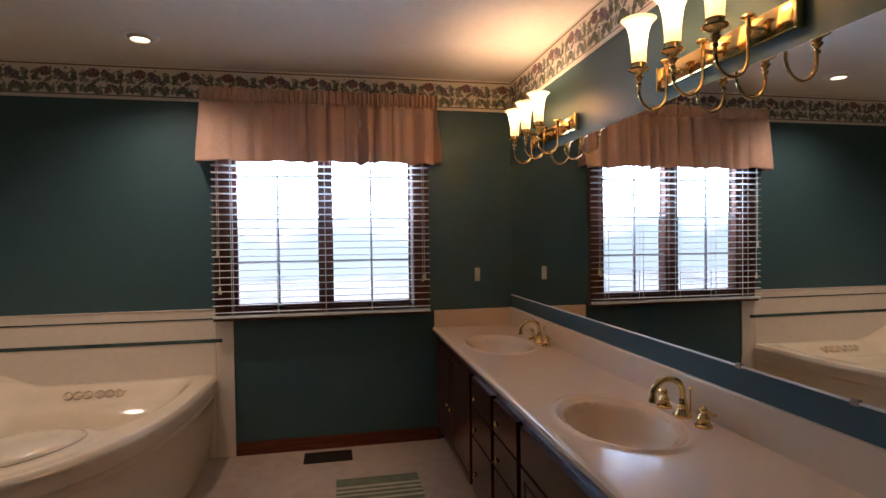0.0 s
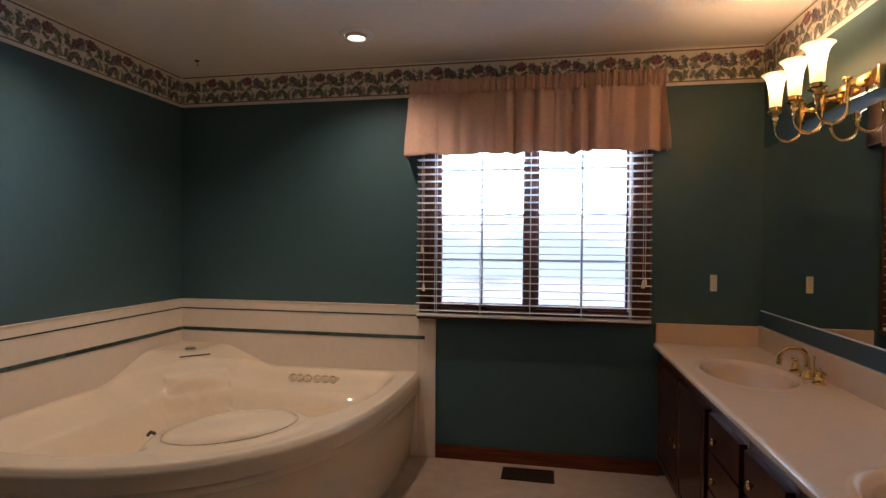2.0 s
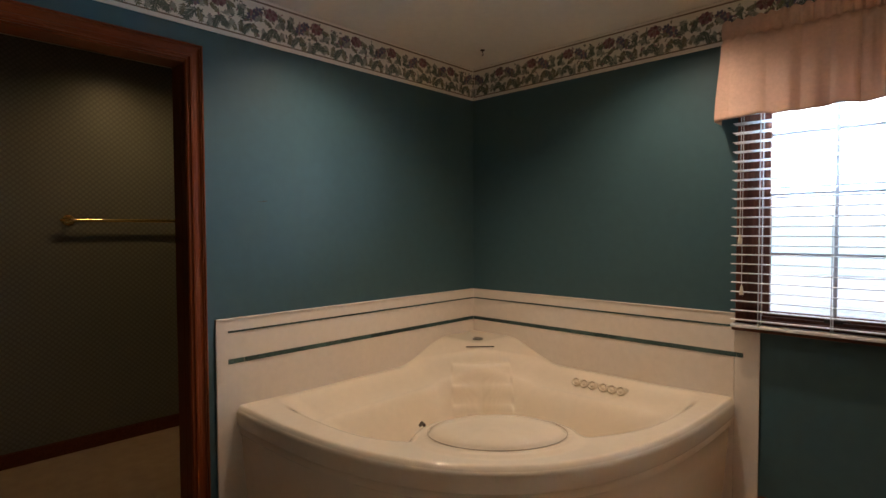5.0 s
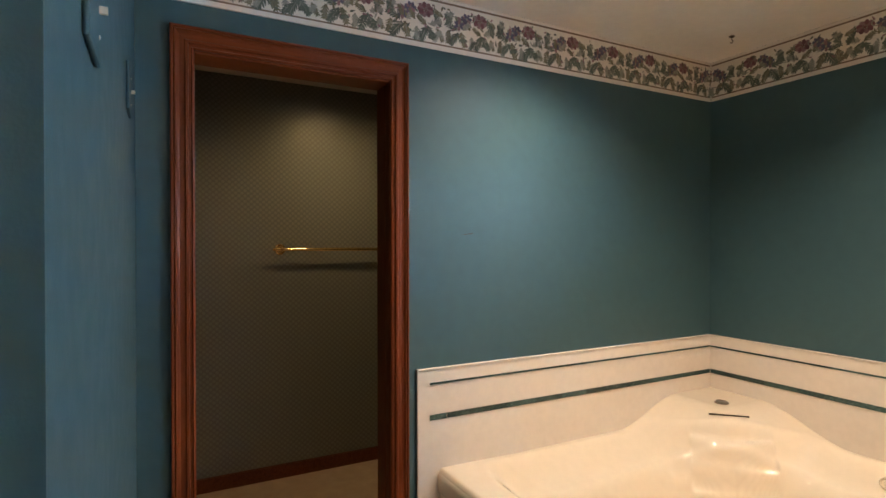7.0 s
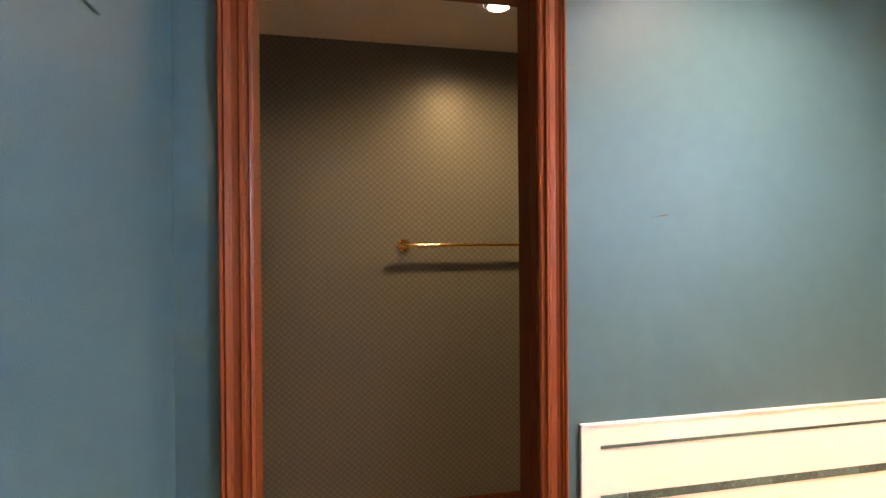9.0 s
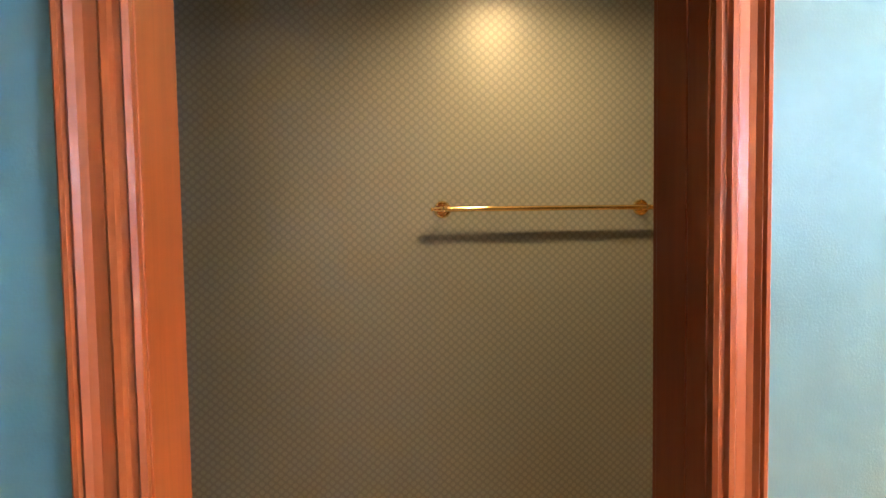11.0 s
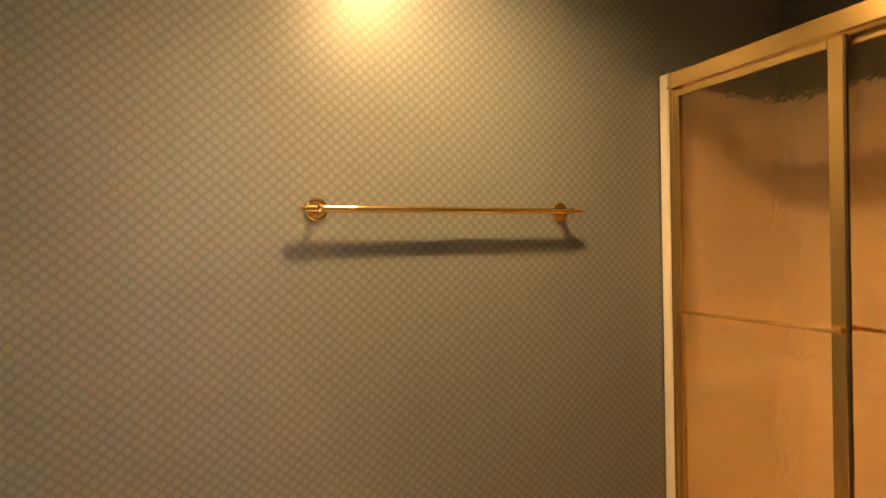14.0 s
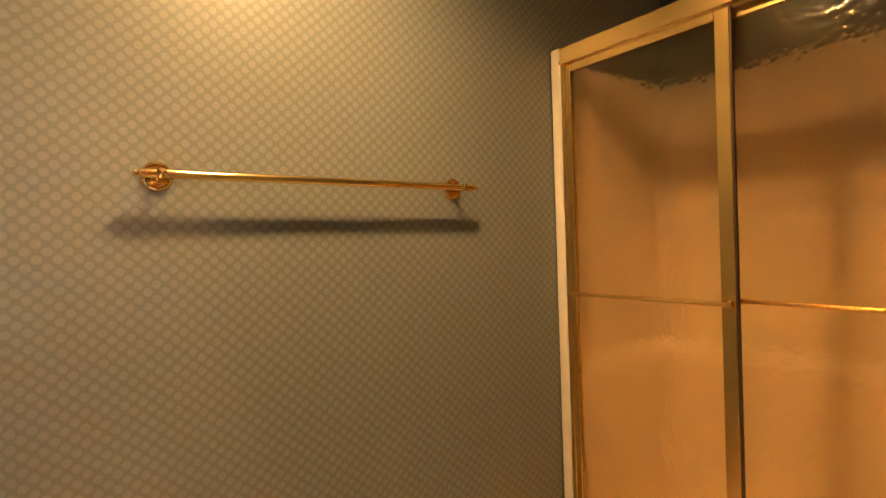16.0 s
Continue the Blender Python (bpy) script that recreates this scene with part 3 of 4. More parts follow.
def skirt(levels):
    bm = bm_new()
    rows = []
    for off, z in levels:
        row = []
        for i in range(NA + 1):
            th = math.pi / 2 * i / NA
            R = tub_radius(th) + off
            row.append(bm.verts.new((0.013 + R * math.cos(th), -0.013 - R * math.sin(th), z)))
        rows.append(row)
    for a, b in zip(rows, rows[1:]):
        for i in range(NA):
            bm.faces.new((a[i], a[i + 1], b[i + 1], b[i]))
    return bm


part("rim", skirt([(0.0, 0.510), (0.006, 0.503), (0.008, 0.490), (0.006, 0.440), (0.002, 0.432), (-0.012, 0.430)]), ACRYLIC, tub, smooth=True)
part("apron", skirt([(-0.010, 0.431), (-0.006, 0.424), (-0.006, 0.395), (-0.014, 0.385), (-0.020, 0.30), (-0.035, 0.12), (-0.048, 0.0)]),
     ACRYLIC, tub, smooth=True)
part("seat_groove", bm_tube(bm_new(), [(0.013 + 1.10 + (0.277 * math.cos(a) + 0.184 * math.sin(a)) / 1.4142,
                                        -0.013 - 1.15 - (-0.277 * math.cos(a) + 0.184 * math.sin(a)) / 1.4142, 0.5395)
                                       for a in [2 * math.pi * k / 60 for k in range(61)]], 0.0018, 6), SEAM, tub, "thin dark seam round the seat")
# overflow plate and slot on the corner pod
for nm, prof, at in (("overflow_plate", [(0.0, 0.008), (0.022, 0.008), (0.026, 0.012), (0.031, 0.010), (0.033, 0.0)], (0.235, -0.235, tub_height(0.222, 0.222) - 0.002)),):
    part(nm, bm_lathe(bm_new(), prof, at), DIMPLE, tub, "worn metal overflow plate", True)
bm = bm_box(bm_new(), -0.085, 0.085, -0.003, 0.003, -0.002, 0.004)
bmesh.ops.transform(bm, matrix=Matrix.Translation((0.352, -0.352, tub_height(0.339, 0.339) + 0.001)) @ Matrix.Rotation(radians(45), 4, "Z"), verts=bm.verts)
part("slot", bm, DARKM, tub, "dark narrow slot")
# jet control panel
JET_X, JET_Y, JET_Z = 1.02, -0.142, 0.474
bm = bm_box(bm_new(), -0.158, 0.158, 0.0, 0.05, -0.034, 0.030, 0.006)
tilt = Matrix.Translation((JET_X, JET_Y, JET_Z)) @ Matrix.Rotation(radians(-32), 4, "X")
bmesh.ops.transform(bm, matrix=tilt, verts=bm.verts)
panel = part("jet_panel", bm, ACRYLIC, tub)
for k in range(6):
    bm = bm_lathe(bm_new(), [(0.024, 0.0), (0.024, 0.010), (0.021, 0.014), (0.017, 0.004), (0.010, 0.004), (0.007, 0.009), (0.0, 0.010)],
                  (-0.135 + k * 0.050 + (0.014 if k > 2 else 0), -0.006, 0.004), "y", 20, -1)
    bmesh.ops.transform(bm, matrix=tilt, verts=bm.verts)
    part("jet", bm, ACRYLIC, panel, smooth=True)
bm = bm_box(bm_new(), -0.165, 0.165, -0.005, 0.0, -0.0385, -0.0365)
bmesh.ops.transform(bm, matrix=tilt, verts=bm.verts)
part("panel_line", bm, DIMPLE, panel)
part("drain_lever", bm_tube(bm_new(), [(0.80, -1.285, 0.520), (0.825, -1.30, 0.540), (0.855, -1.315, 0.542)], 0.007), DARKM, tub, "dark drain lever")


# ---- window ----
win = thing("window_1", (2.335, 0, WZ0), "double casement window with reddish brown wooden frame", "window", kind="structure")
for a, b, c, d in ((1.658, WX0 + 0.012, 0.880, 2.18), (WX1 - 0.012, 3.012, 0.880, 2.18)):
    part("casing", bm_box(bm_new(), a, b, -0.020, -0.001, c, d, 0.004), SASH, win)
part("casing", bm_box(bm_new(), WX0 + 0.012, WX1 - 0.012, -0.020, -0.001, WZ1 - 0.012, 2.18, 0.004), SASH, win)
part("apron", bm_box(bm_new(), WX0 + 0.012, WX1 - 0.012, -0.018, -0.001, 0.880, WZ0 + 0.004, 0.003), SASH, win)
part("sill", bm_box(bm_new(), 1.650, 3.022, -0.052, -0.001, 0.862, 0.879, 0.005), SASH, win)
part("frame", bm_box(bm_new(), WX0, WX0 + 0.018, 0.001, 0.14, WZ0, WZ1), SASH, win)
part("frame", bm_box(bm_new(), WX1 - 0.018, WX1, 0.001, 0.14, WZ0, WZ1), SASH, win)
part("frame", bm_box(bm_new(), WX0 + 0.018, WX1 - 0.018, 0.001, 0.14, WZ0, WZ0 + 0.018), SASH, win)
part("frame", bm_box(bm_new(), WX0 + 0.018, WX1 - 0.018, 0.001, 0.14, WZ1 - 0.018, WZ1), SASH, win)
part("mullion", bm_box(bm_new(), 2.300, 2.370, -0.008, 0.14, WZ0 + 0.018, WZ1 - 0.018, 0.004), SASH, win)
PANES = ((1.790, 2.288), (2.384, 2.882))
for x0, x1 in PANES:
    z0, z1 = 0.958, 2.058
    sash = part("sash", bm_box(bm_new(), x0 - 0.026, x0, 0.020, 0.055, z0 - 0.024, z1 + 0.024, 0.003), SASH, win)
    part("sash_stile", bm_box(bm_new(), x1, x1 + 0.012, 0.020, 0.055, z0 - 0.024, z1 + 0.024, 0.003), SASH, sash)
    part("sash_rail", bm_box(bm_new(), x0, x1, 0.020, 0.055, z0 - 0.024, z0, 0.003), SASH, sash)
    part("sash_rail", bm_box(bm_new(), x0, x1, 0.020, 0.055, z1, z1 + 0.024, 0.003), SASH, sash)
    xm = (x0 + x1) / 2
    part("muntin", bm_box(bm_new(), xm - 0.007, xm + 0.007, 0.026, 0.046, z0, z1, 0.002), GRILLE, sash)
    for z in (1.224, 1.499, 1.774):
        part("muntin", bm_box(bm_new(), x0, x1, 0.028, 0.044, z - 0.007, z + 0.007, 0.002), GRILLE, sash)
    pane = part("pane", bm_box(bm_new(), x0, x1, 0.034, 0.038, z0, z1), CLEAR, sash)
    pane.visible_shadow = False
    crank = part("crank", bm_box(bm_new(), xm - 0.035, xm + 0.035, -0.002, 0.020, z0 - 0.030, z0 - 0.012, 0.004), DARKM, win)
    part("crank_handle", bm_tube(bm_new(), [(xm, -0.004, z0 - 0.018), (xm + 0.03, -0.018, z0 - 0.014), (xm + 0.06, -0.018, z0 - 0.016)], 0.004), DARKM, crank)

# ---- venetian blind ----
blind = thing("venetian_blind", (2.335, -0.055, 0.885), "white open venetian blind over the window", "blind")
part("headrail", bm_box(bm_new(), 1.652, 3.010, -0.078, -0.024, 2.08, 2.125, 0.003), SLAT, blind)
BX0, BX1 = 1.652, 3.010
bm = bm_new()
n = 8
low, up = [], []
for k in range(n + 1):
    y = -0.025 + 0.050 * k / n
    z = 0.0028 * (1 - (2 * k / n - 1) ** 2)
    for row, dz in ((low, -0.0012), (up, 0.0012)):
        row.append((bm.verts.new((BX0, y, z + dz)), bm.verts.new((BX1, y, z + dz))))
for row in (low, up):
    for a, b in zip(row, row[1:]):
        bm.faces.new((a[0], a[1], b[1], b[0]))
for k in (0, n):
    bm.faces.new((low[k][0], low[k][1], up[k][1], up[k][0]))
bmesh.ops.rotate(bm, cent=(0, 0, 0), matrix=Matrix.Rotation(radians(-4), 3, "X"), verts=bm.verts)
slat = mesh_of("slat", bm, SLAT)
for k in range(27):
    piece("slat", slat, blind, (0, -0.052, 0.915 + 0.0435 * k))
part("bottom_rail", bm_box(bm_new(), BX0, BX1, -0.077, -0.027, 0.8805, 0.897, 0.004), SLAT, blind)
for x in (1.768, 2.040, 2.335, 2.628, 2.898):
    for y in (-0.079, -0.025):
        part("ladder_cord", bm_tube(bm_new(), [(x, y, 0.89), (x, y, 2.09)], 0.0022, 6), CORD, blind)
for x, z in ((1.690, 1.310), (1.700, 1.075), (2.960, 1.120), (2.972, 1.135)):
    cord = part("pull_cord", bm_tube(bm_new(), [(x, -0.084, z), (x, -0.084, 2.09)], 0.0015, 6), CORD, blind)
    part("tassel", bm_lathe(bm_new(), [(0.003, 0.045), (0.007, 0.030), (0.010, 0.004), (0.0085, 0.0), (0.0, 0.0)], (x, -0.084, z - 0.04), segs=12), IVORY, cord, smooth=True)

# ---- valance ----
val = thing("valance", (2.335, -0.06, 1.85), "dusty rose gathered fabric valance on a rod", "curtain")
bm = bm_new()
VX0, VX1, VN, VR = 1.606, 3.066, 520, 34
rng = random.Random(11)
phase = [rng.uniform(0, 6.28) for _ in range(6)]


def pleat(u):
    w = u + 0.030 * math.sin(u * 4.1 + phase[0]) + 0.014 * math.sin(u * 10.7 + phase[1])
    fold = abs(math.sin(w * 27 + phase[2])) * 0.8 - 0.5 + 0.22 * math.sin(w * 71 + phase[3]) + 0.25 * math.sin(w * 13 + phase[4])
    return 0.35 + fold * (0.25 + 0.75 * smoothstep(1.95, 2.50, u))


rows = []
for j in range(VR + 1):
    f = j / VR                                       # 0 at the hem, 1 at the top
    row = []
    for i in range(VN + 1):
        g = i / VN
        flare = 0.024 * smoothstep(0.85, 0.0, f)
        x = VX0 - flare + (VX1 - VX0 + 2 * flare) * g
        hem = 1.846 + 0.005 * math.sin(x * 19) + 0.003 * math.sin(x * 43 + 1)
        z = hem + 0.005 * (1 - f) * pleat(x) + (2.298 + 0.006 * math.sin(x * 140) - hem) * f
        head = smoothstep(0.79, 0.84, f)
        fine = 0.009 * (math.sin(x * 190 + 3 * math.sin(x * 17)) + 0.5 * math.sin(x * 330 + 2 * math.sin(x * 9))) * (0.25 + 0.75 * smoothstep(1.8, 2.3, x))
        amp = 0.062 * (1 - f * 0.35) * (1 - 0.8 * head)
        pocket = 0.010 * math.exp(-((f - 0.91) / 0.06) ** 2) - 0.016 * math.exp(-((f - 0.815) / 0.025) ** 2)
        y = -0.096 - pleat(x) * amp - fine * (0.06 + 0.94 * head) - pocket
        row.append(bm.verts.new((x, y, z)))
    rows.append(row)
for a, b in zip(rows, rows[1:]):
    for i in range(VN):
        bm.faces.new((a[i], a[i + 1], b[i + 1], b[i]))
for side in (0, VN):                                  # returns to the wall
    prev = [r[side] for r in rows]
    cur = [bm.verts.new((v.co.x + (-0.002 if side == 0 else 0.002), -0.004, v.co.z)) for v in prev]
    for k in range(VR):
        bm.faces.new((prev[k], prev[k + 1], cur[k + 1], cur[k]))
cloth = part("cloth", bm, CLOTH, val, smooth=True)
solid = cloth.modifiers.new("thickness", "SOLIDIFY")
solid.thickness = 0.0025
part("rod", bm_tube(bm_new(), [(VX0, -0.004, 2.255), (VX0 + 0.004, -0.075, 2.255), (VX1 - 0.004, -0.075, 2.255), (VX1, -0.004, 2.255)], 0.006, 8), SLAT, val)

# ---- wall plates ----
plate = thing("wall_switch", (3.351, -0.001, 1.112), "ivory wall switch plate on the teal wall", "switch")
part("plate", bm_box(bm_new(), 3.333, 3.369, -0.006, -0.0005, 1.066, 1.158, 0.002), IVORY, plate)
part("toggle", bm_box(bm_new(), 3.347, 3.355, -0.018, -0.006, 1.105, 1.122, 0.002), IVORY, plate)
for k, x in enumerate((0.455, 1.245)):
    zc = 1.805 if k == 0 else 1.70
    sp = thing("wall_switch", (x, YP, zc), "switch plate painted over in the wall's teal", "switch")
    part("plate", bm_box(bm_new(), x - 0.058, x + 0.058, YP + 0.0005, YP + 0.007, zc - 0.056, zc + 0.056, 0.0025), PAINT, sp)
    part("toggle", bm_box(bm_new(), x - 0.040, x - 0.035, YP + 0.007, YP + 0.016, zc + 0.001, zc + 0.010, 0.001), IVORY, sp)
    for dz in (-0.026, 0.038):
        part("screw", bm_lathe(bm_new(), [(0.0026, 0.0), (0.0026, 0.001), (0.0, 0.0015)], (x - 0.037, YP + 0.007, zc + dz), "y", 12), IVORY, sp)

# ---- ceiling hook and downlights ----
hook = thing("ceiling_hook", (0.300, -0.262, ZC), "small dark metal hook in the ceiling", "hook")
part("plate", bm_lathe(bm_new(), [(0.0, -0.006), (0.012, -0.005), (0.014, 0.0)], (0.300, -0.262, ZC - 0.0005), segs=16), DARKM, hook, smooth=True)
part("shank", bm_tube(bm_new(), [(0.300, -0.262, ZC - 0.005), (0.300, -0.262, ZC - 0.018), (0.307, -0.262, ZC - 0.026), (0.300, -0.262, ZC - 0.034),
                                 (0.292, -0.262, ZC - 0.028)], 0.0022), DARKM, hook, smooth=True)


def downlight(x, y, energy, spread, color, radius=0.04):
    can = thing("downlight", (x, y, ZC), "white recessed ceiling downlight, lit", "ceiling light", "recessed downlights")
    bm = bm_lathe(bm_new(), [(0.062, 0.003), (0.066, -0.010), (0.088, -0.008), (0.094, -0.003), (0.094, -0.0005)], (x, y, ZC), segs=36)
    bm.faces.ensure_lookup_table()
    bmesh.ops.delete(bm, geom=[f for f in bm.faces if len(f.verts) > 4], context="FACES")
    part("trim_ring", bm, SLAT, can, smooth=True)
    part("lens", bm_lathe(bm_new(), [(0.0, -0.0160), (0.030, -0.0155), (0.046, -0.013)], (x, y, ZC), segs=32), LENS, can, "glowing lens", True)
    bm = bm_lathe(bm_new(), [(0.0455, -0.010), (0.047, -0.022), (0.053, -0.023), (0.060, -0.014), (0.063, -0.004)], (x, y, ZC), segs=36)
    bm.faces.ensure_lookup_table()
    bmesh.ops.delete(bm, geom=[f for f in bm.faces if len(f.verts) > 4], context="FACES")
    part("eyeball", bm, IVORY, can, smooth=True)
    spot = lamp("downlight_lamp", "SPOT", look((x, y, ZC - 0.03), (x, y, 0)), energy, color, radius)
    spot.spot_size, spot.spot_blend = radians(spread), 1.0


downlight(1.415, -0.490, 56, 138, (1.0, 0.77, 0.54))
downlight(0.500, -1.330, 54, 138, (1.0, 0.77, 0.54))
downlight(-0.895, -1.715, 23, 166, (1.0, 0.64, 0.24), 0.08)

# ---- mirror ----
mir = thing("wall_mirror", (XE, -1.38, 0.968), "large frameless mirror above the vanity", "mirror")
part("glass", bm_box(bm_new(), XE - 0.006, XE - 0.001, -2.86, -0.012, 0.968, 1.850, 0.001), MIRROR, mir)
part("bottom_channel", bm_box(bm_new(), XE - 0.010, XE - 0.0005, -2.86, -0.012, 0.963, 0.968), SLAT, mir, "thin bright mirror channel")
for y in (-2.16, -2.53):
    part("clip", bm_box(bm_new(), XE - 0.012, XE - 0.0005, y - 0.011, y + 0.011, 0.958, 0.974, 0.002), DIMPLE, mir)

# ---- vanity top with two moulded basins ----
top = thing("countertop", (3.32, -1.40, 0.735), "glossy beige cultured marble vanity top with two oval basins", "countertop")
SINKS = ((3.296, -0.685), (3.296, -1.975))
VY0, VY1, ZT = -2.80, -0.002, 0.765
xs = [(3.060, 0.732), (3.040, 0.734), (3.034, 0.745), (3.036, 0.757), (3.044, 0.764)] + [(3.052 + (XE - 0.002 - 3.052) * i / 64, ZT) for i in range(65)]
NY = 300
bm = bm_new()
rows = []
for j in range(NY + 1):
    y = VY0 + (VY1 - VY0) * j / NY
    row = []
    for x, z in xs:
        if z == ZT:
            for sx, sy in SINKS:
                e = math.hypot((x - sx) / 0.166, (y - sy) / 0.238)
                if e < 1.30:
                    z = ZT + 0.007 * math.exp(-((e - 1.13) / 0.040) ** 2)
                    if e < 1.06:
                        z -= 0.010 * smoothstep(1.06, 1.00, e)
                    if e < 0.95:
                        z -= 0.145 * (1 - (e / 0.95) ** 3.0)
        row.append(bm.verts.new((x, y, z)))
    rows.append(row)
for a, b in zip(rows, rows[1:]):
    for i in range(len(xs) - 1):
        bm.faces.new((a[i], a[i + 1], b[i + 1], b[i]))
part("slab", bm, CULTURED, top, smooth=True)
part("backsplash", bm_box(bm_new(), XE - 0.022, XE - 0.0005, VY0, -0.002, ZT - 0.004, 0.882, 0.005), CULTURED, top)
part("side_splash", bm_box(bm_new(), 3.045, XE - 0.022, -0.022, -0.0005, ZT - 0.004, 0.878, 0.005), CULTURED, top)
for sx, sy in SINKS:
    part("drain", bm_lathe(bm_new(), [(0.0, 0.004), (0.012, 0.004), (0.020, 0.001), (0.022, -0.004)], (sx, sy, ZT - 0.150), segs=20), BRASS, top, "brass drain", True)


# ---- faucets ----
def faucet(y):
    f = thing("faucet", (3.520, y, ZT), "polished brass gooseneck faucet with two lever handles", "faucet", "vanity faucets")
    base = [(0.030, 0.0), (0.030, 0.006), (0.024, 0.012), (0.020, 0.022), (0.016, 0.030), (0.018, 0.038), (0.014, 0.046), (0.011, 0.060)]
    part("spout_base", bm_lathe(bm_new(), base, (3.520, y, ZT)), BRASS, f, smooth=True)
    pts = [(3.520, y, ZT + 0.055), (3.520, y, ZT + 0.078)]
    for k in range(1, 15):
        a = math.pi * k / 15 * 1.12
        pts.append((3.520 - 0.054 * (1 - math.cos(a)), y, ZT + 0.078 + 0.050 * math.sin(a)))
    pts.append((pts[-1][0] - 0.004, y, pts[-1][2] - 0.018))
    part("spout", bm_tube(bm_new(), pts, [0.0100] * (len(pts) - 2) + [0.0110, 0.0125], 14), BRASS, f, smooth=True)
    rod = part("lift_rod", bm_tube(bm_new(), [(3.548, y, ZT), (3.548, y, ZT + 0.085)], 0.0025, 8), BRASS, f)
    part("lift_knob", bm_lathe(bm_new(), [(0.0, 0.0), (0.005, 0.003), (0.006, 0.009), (0.0, 0.015)], (3.548, y, ZT + 0.083), segs=12), BRASS, rod, smooth=True)
    hp = [(0.026, 0.0), (0.026, 0.006), (0.020, 0.010), (0.017, 0.020), (0.019, 0.028), (0.014, 0.036), (0.010, 0.044), (0.013, 0.050), (0.012, 0.058), (0.006, 0.064), (0.0, 0.067)]
    for s in (-1, 1):
        h = part("handle", bm_lathe(bm_new(), hp, (3.520, y + 0.102 * s, ZT)), BRASS, f, smooth=True)
        part("lever", bm_tube(bm_new(), [(3.520, y + 0.102 * s, ZT + 0.051), (3.522, y + 0.125 * s, ZT + 0.052), (3.524, y + 0.150 * s, ZT + 0.050)], [0.005, 0.004, 0.006], 10), BRASS, h, smooth=True)
    return f


faucet(-0.715)
faucet(-1.995)

# ---- vanity cabinets ----
FX = 3.082


def knob(y, z, parent):
    part("knob", bm_lathe(bm_new(), [(0.008, 0.0), (0.005, 0.008), (0.006, 0.014), (0.014, 0.020), (0.015, 0.025), (0.010, 0.030), (0.0, 0.032)],
                          (FX - 0.020, y, z), "x", 16, -1), BRASS, parent, "small brass knob", True)


def front(name, y0, y1, z0, z1, cab, raised=True):
    """A cabinet front with bevelled edge and a raised field."""
    bm = bm_box(bm_new(), FX - 0.020, FX - 0.001, y0, y1, z0, z1)
    face = min(bm.faces, key=lambda q: q.calc_center_median().x)
    rim = bmesh.ops.inset_region(bm, faces=[face], thickness=0.008)
    for v in face.verts:
        v.co.x -= 0.006
    if raised and min(y1 - y0, z1 - z0) > 0.2:
        bmesh.ops.inset_region(bm, faces=[face], thickness=0.045)
        bmesh.ops.inset_region(bm, faces=[face], thickness=0.010)
        for v in face.verts:
            v.co.x += 0.006
        bmesh.ops.inset_region(bm, faces=[face], thickness=0.020)
        for v in face.verts:
            v.co.x -= 0.005
    return part(name, bm, CHERRY, cab)


def cabinet(y0, y1, label):
    cab = thing("vanity_cabinet", (3.33, (y0 + y1) / 2, 0), label, "cabinet", "vanity cabinets")
    part("body", bm_box(bm_new(), FX + 0.019, XE - 0.003, y0 + 0.001, y1 - 0.001, 0.085, 0.600, 0.001), CHERRY, cab)
    part("face_frame", bm_box(bm_new(), FX, FX + 0.0185, y0 + 0.001, y1 - 0.001, 0.085, 0.731, 0.001), CHERRY, cab)
    part("toe_kick", bm_box(bm_new(), FX + 0.06, XE - 0.003, y0 + 0.001, y1 - 0.001, 0.0, 0.084), CHERRY, cab)
    return cab


cab = cabinet(-0.965, -0.003, "dark cherry vanity cabinet with two doors")
for y0, y1, ky in ((-0.470, -0.030, -0.440), (-0.935, -0.485, -0.525)):
    d = front("door", y0, y1, 0.105, 0.672, cab)
    knob(ky, 0.365, d)
    for z in (0.17, 0.38, 0.55):
        if y1 > -0.1:
            part("hinge", bm_lathe(bm_new(), [(0.0, -0.012), (0.005, -0.010), (0.005, 0.010), (0.0, 0.012)], (FX - 0.026, y1 + 0.012, z), segs=10), BRASS, d, "brass hinge", True)
for y0, y1 in ((-1.345, -0.966), (-1.690, -1.346)):
    cab = cabinet(y0, y1, "dark cherry vanity drawer unit with three drawers")
    for z0, z1 in ((0.535, 0.672), (0.385, 0.522), (0.105, 0.372)):
        d = front("drawer", y0 + 0.022, y1 - 0.022, z0, z1, cab, False)
        knob((y0 + y1) / 2 + 0.06, (z0 + z1) / 2 - 0.01, d)
cab = cabinet(-2.798, -1.691, "dark cherry sink cabinet with a false front and doors")
front("false_front", -2.770, -1.715, 0.535, 0.672, cab, False)
for y0, y1, ky in ((-2.235, -1.715, -2.205), (-2.770, -2.250, -2.280)):
    d = front("door", y0, y1, 0.105, 0.522, cab)
    knob(ky, 0.33, d)


